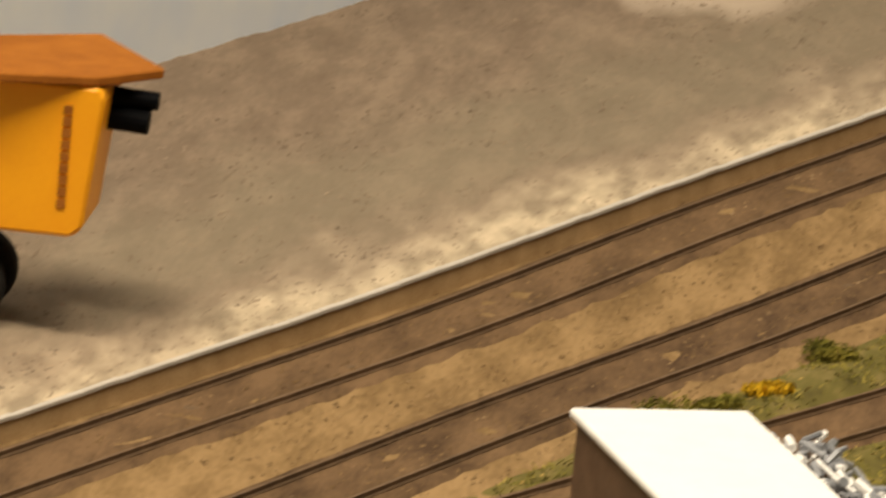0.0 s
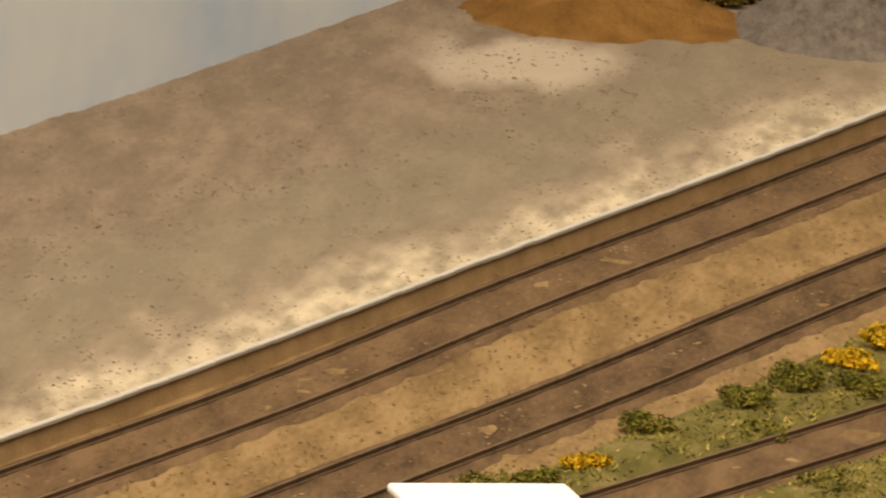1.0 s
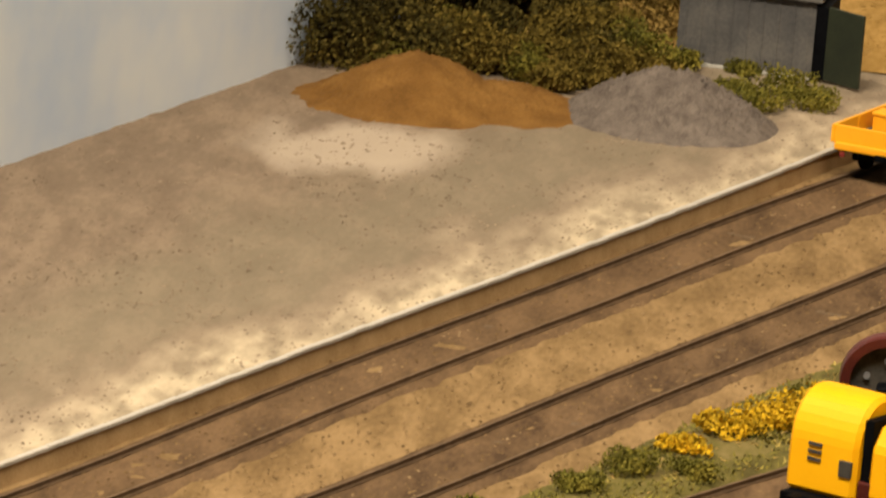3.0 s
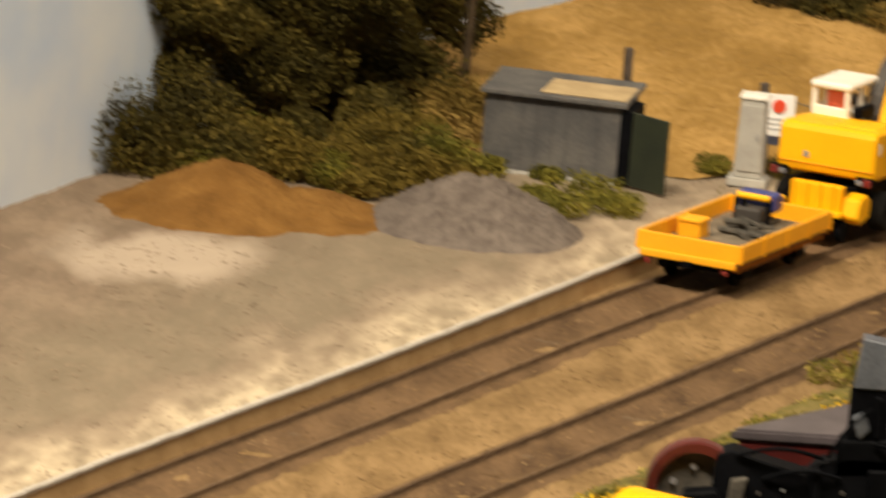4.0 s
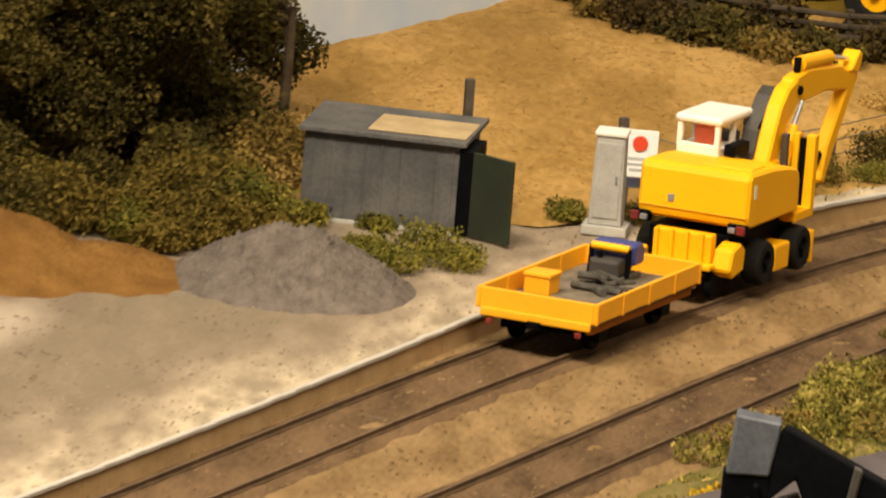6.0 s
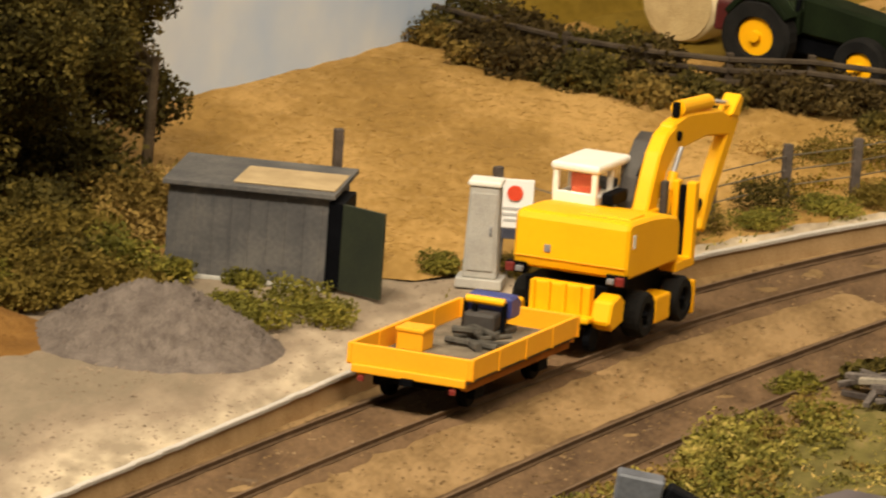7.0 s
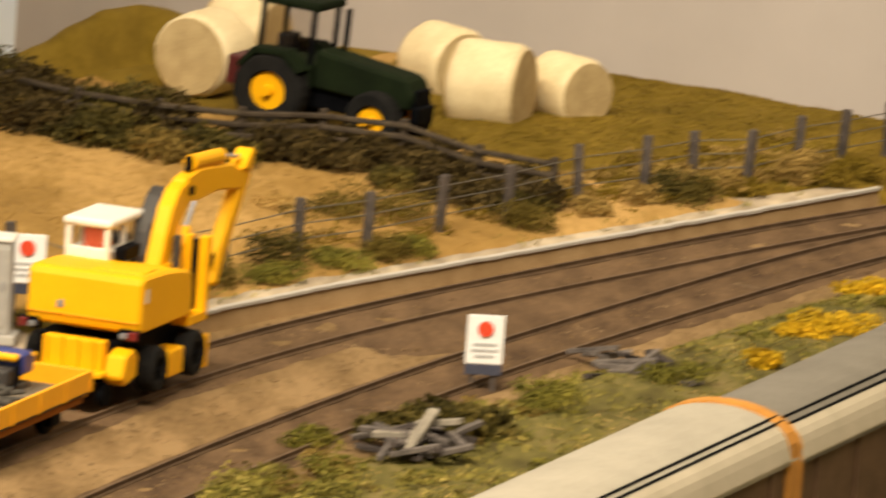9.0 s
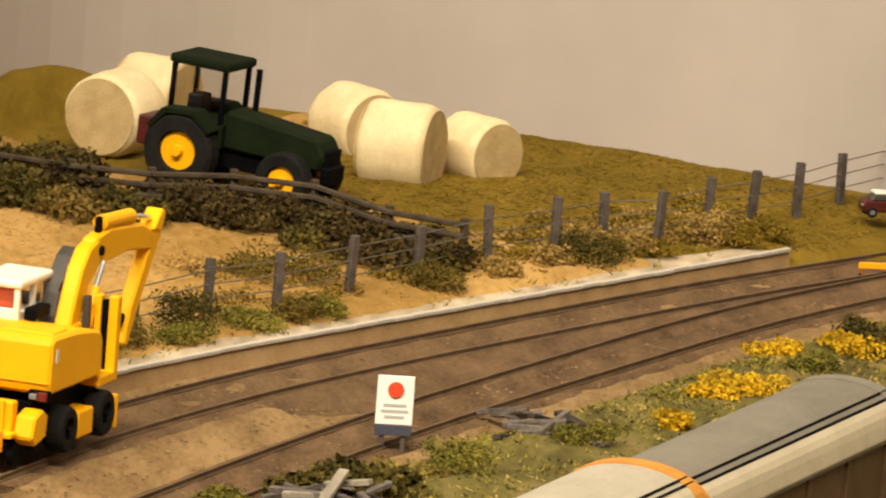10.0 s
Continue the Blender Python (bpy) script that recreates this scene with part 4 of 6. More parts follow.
def limit_sign(m, legs):
    s = thing("track_sign", "small white warning board with a red disc and dark lower band", "sign", m, group="track signs")
    for x in (-2.4, 2.4):
        part("leg", B(x - 0.5, x + 0.5, -0.2, 0.5, 0, legs + 4, bev=0.1), WOODGREY, s)
    b = part("board", B(-4.1, 4.1, -0.6, -0.22, legs + 2.5, legs + 13.5, bev=0.15), SIGNWHITE, s)
    part("red_disc", R((0, -0.95, legs + 10.4), (0, -0.58, legs + 10.4), 1.75, n=28), RED, b, "red disc")
    for k, w in enumerate((2.6, 3.0, 2.2)):
        part("text_bar", B(-w, w, -0.72, -0.58, legs + 6.6 - 1.3 * k, legs + 7.2 - 1.3 * k, bev=0), BARGREY, b)
    part("lower_band", B(-4.1, 4.1, -0.6, -0.22, legs, legs + 2.4, bev=0.12), NAVY, s, "dark blue-grey band")
    return s


limit_sign(pose(-0.005, 2.304, PLAT + 0.0002, 0, 0, 2), 7.3)
limit_sign(pose(0.0966, 2.292, 0.0, 0, 0, 4), 3.7)


def tree(m, height, clumps, label, mat=None, seed=1, leaf=0.00062, dens=2500, trunk_r=1.5):
    t = thing("tree", label, "tree", m)
    r = np.random.default_rng(seed)
    b = bmesh.new()
    rod(b, (0, 0, -0.4), (0.6, 0.3, height * 0.55), trunk_r, trunk_r * 0.7, n=9)
    part("trunk", b, BARK, t)
    for c in clumps[::2]:
        part("limb", R((0.5, 0.2, height * r.uniform(0.3, 0.55)), (c[0], c[1], c[2]), trunk_r * 0.45, trunk_r * 0.12, n=6), BARK, t)
    ch = []
    for c in clumps:
        n = int(dens * (c[3] / 12) ** 2)
        ch.append(clump_arrays(r, (c[0] * MM, c[1] * MM, c[2] * MM), (c[3] * MM, c[3] * MM, c[3] * MM * 0.8), n, leaf * r.uniform(0.8, 1.2)))
    o = new("crown", leaf_mesh("crown", ch, mat or TREEGREEN))
    o.parent = t
    return t


def crown(seed, n, sx, sy, z0, z1, r0, r1):
    r = random.Random(seed)
    return [(r.uniform(-sx, sx), r.uniform(-sy, sy), r.uniform(z0, z1), r.uniform(r0, r1)) for _ in range(n)]


tree(pose(-0.104, 2.358, PLAT), 70, [(x - 9, y, z, r) for x, y, z, r in crown(1, 60, 22, 16, 13, 74, 8, 12.5)], "dark bushy tree with dense olive-brown leaves", seed=11)
tree(pose(-0.140, 2.292, PLAT), 60, crown(2, 52, 32, 12, 7, 66, 9, 14), "dark broad tree with dense olive-brown leaves", seed=12)
tree(pose(-0.158, 2.258, PLAT), 46, crown(3, 20, 14, 8, 8, 50, 7, 11), "dark shrubby tree against the painted sky", seed=13)
tree(pose(-0.0892, 2.357, PLAT), 60, [(x - 16, y + 12, z, r) for x, y, z, r in crown(9, 20, 9, 9, 27, 72, 7, 10)], "slim dark tree on the edge of the field", seed=14, trunk_r=1.5)


def bush(x, y, z, rx, rz, mat, label, seed, n=500, leaf=0.0009, lobes=4, ry=None):
    r = np.random.default_rng(seed)
    ch = []
    ry = ry or rx
    for _ in range(lobes):
        ch.append(clump_arrays(r, (r.uniform(-0.6, 0.6) * rx, r.uniform(-0.6, 0.6) * ry, rz * r.uniform(0.3, 0.7)),
                               (rx * r.uniform(0.4, 0.65), ry * r.uniform(0.4, 0.65), rz * r.uniform(0.4, 0.6)), n // lobes, leaf))
    t = thing("bush", label, "bush", pose(x, y, z))
    o = new("foliage", leaf_mesh("foliage", ch, mat))
    o.parent = t
    part("stem", R((0, 0, -0.5), (0, 0, rz * 500), 0.5, 0.2, n=5), BARK, t)
    return t


# scrub in front of the trees
rs = random.Random(7)
for k in range(20):
    fx = k / 19
    tall = (0.021 if k < 6 else 0.0125) + rs.uniform(-0.0055, 0.008) - 0.004 * fx
    bush(-0.174 + 0.084 * fx + rs.uniform(-0.005, 0.005), 2.232 + 0.014 * fx + rs.uniform(-0.006, 0.014), PLAT, 0.010 + rs.uniform(0, 0.006),
         tall, (TREEGREEN, SCRUB, BUSHGREEN, SCRUB)[k % 4] if k > 5 else TREEGREEN, "tangled brown-green scrub in front of the trees", 40 + k, 2600, 0.0006, 10)
for k in range(9):
    bush(-0.134 + 0.0045 * k + 0.004 * rs.random(), 2.305 + 0.03 * rs.random(), PLAT, 0.012, 0.024 + 0.01 * rs.random(), TREEGREEN, "dark undergrowth beneath the trees", 80 + k, 2400, 0.0007, 10)
for k in range(6):
    bush(-0.104 + 0.0035 * k, 2.29 + 0.03 * rs.random(), PLAT, 0.009, 0.011 + 0.006 * rs.random(), DRYBUSH, "dry straw-brown bush between the trees and the shed", 90 + k, 2000, 0.0006, 8)
for k in range(5):
    bush(-0.108 + 0.012 * rs.random() + 0.002 * k, 2.262 + 0.016 * rs.random(), PLAT, 0.010, 0.012 + 0.004 * rs.random(), SCRUB, "dry brown-green scrub beside the shed", 70 + k, 1600, 0.0007, 6)
for x, y, r, h in ((-0.056, 2.225, 0.0085, 0.005), (-0.045, 2.232, 0.0085, 0.0055), (-0.051, 2.243, 0.01, 0.0062), (-0.064, 2.238, 0.007, 0.004), (-0.078, 2.266, 0.006, 0.005),
                   (-0.062, 2.266, 0.005, 0.003)):
    bush(x, y, PLAT, r, h, BUSHGREEN, "low green weeds by the shed", int(x * -9000), 1900, 0.00045, 9)

for k, (x, y, r, h, mt) in enumerate(((-0.1085, 2.222, 0.007, 0.0065, SCRUB), (-0.1165, 2.232, 0.008, 0.0085, BUSHGREEN), (-0.1255, 2.238, 0.008, 0.009, SCRUB),
                                      (-0.1005, 2.229, 0.007, 0.007, SCRUB), (-0.1045, 2.238, 0.008, 0.0085, DRYBUSH))):
    bush(x, y, PLAT, r, h, mt, "low olive scrub between the two mounds", 620 + k, 2000, 0.00055, 9)
for k in range(7):
    bush(-0.0915 + 0.0022 * (k % 3) + 0.001 * rs.random(), 2.282 + 0.011 * k, PLAT, 0.0075, 0.0085 + 0.003 * rs.random(), STRAWBUSH, "dry golden straw tuft beside the shed", 640 + k, 1700, 0.0006, 8)

# ---------- lineside fence ----------
POSTS = [(-0.0462, 2.369), (-0.0085, 2.345), (0.0097, 2.33), (0.025, 2.3557), (0.0392, 2.3733), (0.0568, 2.4047), (0.0733, 2.4202), (0.091, 2.447),
         (0.108, 2.470), (0.126, 2.496), (0.143, 2.515), (0.156, 2.534), (0.17, 2.54), (0.184, 2.566), (0.196, 2.580), (0.209, 2.598), (0.222, 2.622), (0.236, 2.645)]
fence = thing("wire_fence", "weathered grey post and wire fence along the field", "fence")
rf = random.Random(3)
tops = []
for x, y in POSTS:
    z = float(field_z(np.array(x), np.array(y))) if y < 2.56 else 0.006
    h = 13.2 + rf.uniform(-0.8, 1.2)
    b = bmesh.new()
    box(b, -1.05, 1.05, -0.9, 0.9, -1, h, bev=0.2, seg=1)
    o = part("post", b, WOODGREY, fence)
    o.matrix_basis = pose(x, y, z, rf.uniform(-3, 3), rf.uniform(-3, 3), rf.uniform(0, 40))
    tops.append((x, y, z))
for k in range(len(POSTS) - 1):
    if k < 1:
        continue
    for h in (4.0, 7.6, 11.0):
        a, b2 = tops[k], tops[k + 1]
        part("wire", R((a[0] / MM, a[1] / MM, a[2] / MM + h), (b2[0] / MM, b2[1] / MM, b2[2] / MM + h), 0.16, n=5), WIRE, fence)

# bushes along the fence and platform
for k, (x, y, r, h, mt) in enumerate(((0.004, 2.322, 0.007, 0.006, SCRUB), (0.014, 2.34, 0.007, 0.006, BUSHGREEN), (0.030, 2.352, 0.0085, 0.0075, BUSHGREEN), (0.035, 2.362, 0.008, 0.008, SCRUB),
                                      (0.052, 2.39, 0.008, 0.0085, TREEGREEN), (0.05, 2.375, 0.009, 0.0045, BUSHGREEN), (0.066, 2.40, 0.009, 0.004, BUSHGREEN), (0.078, 2.412, 0.0075, 0.0055, SCRUB),
                                      (0.084, 2.42, 0.007, 0.0045, BUSHGREEN), (0.112, 2.462, 0.008, 0.006, SCRUB), (0.1515, 2.512, 0.008, 0.0075, TREEGREEN), (0.157, 2.517, 0.0065, 0.006, SCRUB),
                                      (0.168, 2.534, 0.007, 0.0035, OLIVE), (0.19, 2.556, 0.007, 0.005, OLIVE), (0.2, 2.57, 0.008, 0.004, OLIVE), (-0.002, 2.30, 0.006, 0.004, SCRUB), (-0.02, 2.296, 0.006, 0.004, BUSHGREEN),
                                      (0.066, 2.452, 0.012, 0.007, SCRUB), (0.078, 2.458, 0.012, 0.0085, SCRUB), (0.056, 2.46, 0.01, 0.005, STRAW))):
    bush(x, y, PLAT if y < 2.55 else 0.005, r, h, mt, "small dusty green bush by the fence", 100 + k, 3000, 0.00036, 9)

for k, (x, y, r, h) in enumerate(((0.128, 2.486, 0.006, 0.005), (0.142, 2.506, 0.006, 0.006), (0.151, 2.518, 0.007, 0.008), (0.163, 2.531, 0.006, 0.006), (0.182, 2.552, 0.007, 0.008), (0.187, 2.558, 0.006, 0.0075))):
    bush(x, y, PLAT, r, h, STRAWBUSH, "pale dry straw tuft along the far fence", 760 + k, 1600, 0.0005, 8)

# ---------- far field: hedge, rail fence, tractor, bales ----------
HEDGE = [(-0.03, 2.575), (-0.014, 2.548), (0.002, 2.528), (0.02, 2.516), (0.04, 2.508), (0.06, 2.512), (0.078, 2.505), (0.094, 2.492), (0.108, 2.482), (0.12, 2.487)]
rh = random.Random(9)
for k in range(len(HEDGE) - 1):
    for j in range(3):
        f = j / 3
        x = HEDGE[k][0] * (1 - f) + HEDGE[k + 1][0] * f + rh.uniform(-0.004, 0.004)
        y = HEDGE[k][1] * (1 - f) + HEDGE[k + 1][1] * f + rh.uniform(-0.006, 0.006)
        bush(x, y, float(field_z(np.array(x), np.array(y))) - 0.0005, 0.009 + rh.uniform(0, 0.004), 0.0035 + rh.uniform(0, 0.0055), rh.choice((TREEGREEN, HEDGEBROWN, HEDGEBROWN, HEDGEBROWN, DRYBUSH)),
             "dark straggling hedge scrub along the field", 200 + 3 * k + j, 1500, 0.0007, 6)
for k in range(26):
    f = k / 25 * 8.6
    i = min(int(f), len(HEDGE) - 2)
    x = HEDGE[i][0] + (HEDGE[i + 1][0] - HEDGE[i][0]) * (f - i) + rh.uniform(-0.004, 0.004)
    y = HEDGE[i][1] + (HEDGE[i + 1][1] - HEDGE[i][1]) * (f - i) + 0.03 + rh.uniform(-0.006, 0.008)
    tall = 0.009 if x < 0.03 else 0.0028
    bush(x, y, float(field_z(np.array(x), np.array(y))) - 0.0005, 0.010 + rh.uniform(0, 0.004), tall + rh.uniform(-0.001, 0.002), rh.choice((HEDGEBROWN, HEDGEBROWN, TREEGREEN)),
         "dark brown scrub behind the rail fence", 700 + k, 1500, 0.0007, 6)
rail_fence = thing("rail_fence", "dark weathered wooden post and rail fence", "fence")
RF = [(-0.05, 2.60), (-0.032, 2.585), (-0.014, 2.566), (0.004, 2.548), (0.024, 2.536), (0.044, 2.528), (0.064, 2.53), (0.084, 2.522), (0.102, 2.508), (0.12, 2.50)]
for x, y in RF:
    z = float(field_z(np.array(x), np.array(y)))
    o = part("post", B(-0.9, 0.9, -0.9, 0.9, -1, 10.0, bev=0.2, seg=1), DARKWOOD, rail_fence)
    o.matrix_basis = pose(x, y, z, rh.uniform(-2, 2), rh.uniform(-2, 2), 20)
for k in range(len(RF) - 1):
    for h in (2.8, 5.6, 8.4):
        za, zb = (float(field_z(np.array(q[0]), np.array(q[1]))) / MM for q in (RF[k], RF[k + 1]))
        part("rail", R((RF[k][0] / MM, RF[k][1] / MM - 1, za + h), (RF[k + 1][0] / MM, RF[k + 1][1] / MM - 1, zb + h), 0.75, n=6), DARKWOOD, rail_fence)


def tractor(m):
    t = thing("tractor", "dark green farm tractor with bright yellow wheels", "tractor", m)
    for y, o in ((-9, -1), (9, 1)):
        wheel(t, (0, y, 9.6), 9.6, 6.0, TYRE, YELLOW, o)
        wheel(t, (28.8, y * 0.95, 7.2), 7.2, 4.8, TYRE, YELLOW, o)
        part("mudguard", P([(-9, 15), (-5, 20), (4, 20.4), (9, 16), (8, 15), (3, 19), (-4, 18.6), (-8, 14)], *sorted((y - 3.2, y + 3.2)), bev=0.2), TRACTOR, t)
    part("chassis", B(-4, 30, -3.5, 3.5, 6, 12, bev=0.5), BLACK, t)
    part("bonnet", P([(9, 11), (36, 10), (37.5, 14), (35, 18.2), (9, 21)], -5.2, 5.2, bev=0.9), TRACTOR, t)
    part("grille", B(36.4, 37.9, -4, 4, 11, 15.5, bev=0.4), BLACK, t)
    cab = part("cab_base", B(-6, 9.5, -7, 7, 11, 17.5, bev=0.5), TRACTOR, t)
    for x in (-5.6, 8.6):
        for y in (-6.4, 6.4):
            part("cab_post", B(x - 0.6, x + 0.6, y - 0.6, y + 0.6, 17, 31, bev=0.15), BLACK, cab)
    for y in (-6.5, 6.3):
        w = part("cab_pane", B(-5.0, 8.0, y, y + 0.2, 17.6, 30.4, bev=0), GLASS, cab, "clear pane")
        w.visible_shadow = False
    w = part("cab_pane", B(-5.7, -5.5, -5.8, 5.8, 17.6, 30.4, bev=0), GLASS, cab, "clear pane")
    w.visible_shadow = False
    part("cab_roof", B(-7, 10.2, -7.6, 7.6, 30.6, 33, bev=0.8), TRACTOR, cab)
    part("seat", B(-3, 1, -3, 3, 17, 23, bev=0.6), BLACK, cab)
    part("rear_hitch", B(-15, -8.6, -5, 5, 8, 15.5, bev=0.5), MAROON, t, "dark red rear hitch frame")
    part("exhaust", R((13, 3.5, 19), (13, 3.5, 31), 0.8), BLACK, t)
    part("rear_linkage", B(-13, -4, -4, 4, 7, 13, bev=0.5), MAROON, t, "dark red rear linkage")
    part("axle", R((0, -9, 9.6), (0, 9, 9.6), 1.6), BLACK, t)
    part("axle", R((28.8, -8, 7.2), (28.8, 8, 7.2), 1.2), BLACK, t)
    part("front_weight", B(36.5, 39, -4.5, 4.5, 7, 11.5, bev=0.5), BLACK, t)
    return t


tractor(pose(0.0553, 2.5689, float(field_z(np.array(0.06), np.array(2.565))) - 0.0002, 0, 2.6, -28))


def round_bale(x, y, z, r, l, rz, tilt=0):
    b = bmesh.new()
    n = 32
    prof = [(-0.5, 0.0), (-0.5, 0.82), (-0.46, 0.95), (-0.38, 1.0), (-0.2, 1.012), (0, 1.0), (0.2, 1.012), (0.38, 1.0), (0.46, 0.95), (0.5, 0.82), (0.5, 0.0)]
    rings = []
    for k in range(n):
        a = 2 * math.pi * k / n
        w = 1 + 0.018 * math.sin(5 * a) + 0.012 * math.sin(11 * a + 1)
        rings.append([b.verts.new((q * w * r * math.cos(a), p * l, q * w * r * math.sin(a))) for p, q in prof])
    for k in range(n):
        u, v = rings[k], rings[(k + 1) % n]
        for i in range(len(prof) - 1):
            b.faces.new((u[i], u[i + 1], v[i + 1], v[i]))
    bmesh.ops.remove_doubles(b, verts=b.verts[:], dist=1e-6)
    bmesh.ops.recalc_face_normals(b, faces=b.faces[:])
    for f in b.faces:
        f.smooth = True
    t = thing("round_bale", "cream plastic-wrapped round bale on the field", "bale", pose(x, y, z, tilt, 0, rz), group="bales in the field")
    part("wrapping", b, CREAM, t)
    for sgn in (-1, 1):
        part("end_face", R((0, sgn * (l / MM * 0.5 - 0.2), 0), (0, sgn * (l / MM * 0.5 + 0.12), 0), r / MM * 0.9, n=30), BALEEND, t, "tan straw end face")
    return t


BALEEND = material("straw_bale_end", (0.4, 0.29, 0.14), (0.55, 0.42, 0.22), 0.9, 0, 200, 1500, 0.4)
FZ = float(field_z(np.array(0.08), np.array(2.6)))
round_bale(0.0350, 2.603, FZ + 0.0106, 0.0108, 0.017, -28)
round_bale(0.0455, 2.634, FZ + 0.0106, 0.0105, 0.017, 60)
round_bale(0.1075, 2.596, 0.0055 + 0.0114, 0.0116, 0.018, 70)
round_bale(0.1278, 2.612, 0.0055 + 0.0092, 0.0092, 0.016, 40)
round_bale(0.0972, 2.632, 0.0062 + 0.0098, 0.0102, 0.017, 35)

# ---------- things at the far end of the line ----------
pc = thing("grey_locker", "plain grey metal lineside locker by the far tracks", "cabinet", pose(0.2275, 2.458, 0.0, 0, 0, -8))
part("case", B(-4, 6, -4, 4, 0, 19.5, bev=0.4), STEEL, pc)
part("lid", B(-4.5, 6.5, -4.5, 4.5, 19.5, 20.6, bev=0.3), STEEL, pc)
part("locker_door", B(-3.2, 5.2, -4.3, -3.9, 2, 18, bev=0.1), STEEL, pc)
bar = thing("orange_barrier", "low orange barrier beside the far track", "barrier", pose(0.226, 2.548, 0.0004, 0, 0, 10))
for x in (-4, 4):
    part("foot", B(x - 0.5, x + 0.5, -1.2, 1.2, 0, 1.0, bev=0.15), BLACK, bar)
    part("upright", B(x - 0.3, x + 0.3, -0.3, 0.3, 0.8, 3.4, bev=0.1), DULL_ORANGE, bar)
part("rail", B(-5, 5, -0.35, 0.35, 2.4, 4.0, bev=0.15), ORANGE, bar)
car = thing("parked_car", "small dark red parked car with a white roof", "car", pose(0.232, 2.606, 0.0062, 0, 0, 12) @ Matrix.Scale(0.68, 4))
part("body", P([(-9, 2), (9, 2), (9.4, 5), (6, 6.2), (-8.6, 6.4), (-9.4, 4.6)], -4, 4, bev=0.6), MAROON, car)
part("cabin", P([(-6.5, 6.2), (4.5, 6.2), (2.6, 8.6), (-5.0, 8.7)], -3.5, 3.5, bev=0.5), CHARCOAL, car)
part("roof", P([(-4.8, 8.7), (2.4, 8.6), (2.0, 9.6), (-4.4, 9.8)], -3.4, 3.4, bev=0.3), WHITE, car, "white roof")
part("headlamp", B(-9.6, -9.0, -3.2, -1.6, 4.2, 5.2, bev=0.2), CHROME, car)
for x in (-5.6, 5.6):
    for y, o in ((-3.6, -1), (3.6, 1)):
        wheel(car, (x, y, 2.0), 2.0, 1.6, TYRE, STEEL, o)
tree(pose(0.252, 2.60, 0.0), 90, crown(5, 14, 9, 9, 34, 92, 7, 11), "tall dark tree at the end of the scene", seed=15, trunk_r=2.2)
for k, (x, y, r, h) in enumerate(((0.214, 2.447, 0.009, 0.008), (0.224, 2.44, 0.008, 0.006), (0.234, 2.47, 0.01, 0.009))):
    bush(x, y, 0.0, r, h, TREEGREEN if k != 1 else BUSHGREEN, "dark green bush by the far tracks", 300 + k, 1500, 0.0006, 6)

# ---------- verge between the tracks ----------
vy = np.linspace(1.5, 2.62, 320)
v_left = np.interp(vy, beside(rail_c, 0.0275)[:, 1], beside(rail_c, 0.0275)[:, 0])
vf = np.linspace(0, 1, 120) ** 1.3
vx_ = v_left[:, None] + (0.34 - v_left)[:, None] * vf[None, :]
vy_ = np.repeat(vy[:, None], len(vf), 1)


def siding_gap(x, y):
    """Distance from the siding's middle."""
    return np.abs(x - np.interp(y, mid3[:, 1], mid3[:, 0])) * 0.86


def verge_z(x, y):
    d = np.clip((x - np.interp(y, vy, v_left)) / 0.012, 0, 1)
    rise = np.where(y > 2.05, 1.0, 0.35)
    hump = d * (0.0011 + rise * 0.0013 * (1 + wave(x, y, 75)) + 0.0004 * wave(x, y, 260))
    near = np.clip((siding_gap(x, y) - 0.009) / 0.006, 0, 1)
    near = np.where(y < 2.02, near, 1.0)
    return 0.0002 * d - 0.0004 * (1 - d) + hump * near - 0.0007 * (1 - near)


sheet("verge", vx_, vy_, verge_z(vx_, vy_), VERGE, "rough earth verge between the tracks", "verge")

r5 = np.random.default_rng(21)


def scatter(n, x0, x1, y0, y1, keep):
    p = np.stack([r5.uniform(x0, x1, n), r5.uniform(y0, y1, n)], 1)
    return p[keep(p[:, 0], p[:, 1])]


def patchy(x, y, s, lo):
    return wave(x, y, s) + 0.6 * wave(x + 3, y + 1, s * 2.3) + r5.normal(0, 0.35, len(x)) > lo


def stuff(name, me, label, category):
    return tagged(new(name, me), label, category, kind="stuff")


def on_verge(x, y):
    return (x > np.interp(y, vy, v_left) + 0.002) & ((siding_gap(x, y) > 0.012) | (y > 2.02))


p = scatter(260000, -0.15, 0.26, 1.66, 2.5, lambda x, y: on_verge(x, y) & patchy(x, y, 95, -0.15))
stuff("grass", blades("grass", np.c_[p, verge_z(p[:, 0], p[:, 1])], GRASSMIX, 0.0009, 0.0003, 1.2, 3), "short mixed green and yellow static grass on the verge", "grass")
p = scatter(22000, -0.15, 0.26, 1.66, 2.55, lambda x, y: on_verge(x, y) & patchy(x, y, 60, 0.1))
stuff("dry_grass", blades("dry_grass", np.c_[p, verge_z(p[:, 0], p[:, 1])], STRAW, 0.0006, 0.0003, 1.4, 4), "dry straw-coloured tufts on the verge", "grass")
p = scatter(45000, -0.16, 0.12, 2.3, 2.68, lambda x, y: (x < np.interp(y, fy, f_right) - 0.002) & (x > np.interp(y, fy, f_left) + 0.01))
stuff("straw_grass", blades("straw_grass", np.c_[p, field_z(p[:, 0], p[:, 1])], FIELDGRASS, 0.0002, 0.0004, 5.0, 5), "dry golden static grass over the field", "grass")
p = scatter(60000, 0.06, 0.32, 2.47, 2.69, lambda x, y: (hill_z(x, y) > 0.003) & (x > np.interp(y, fy, f_right) - 0.004))
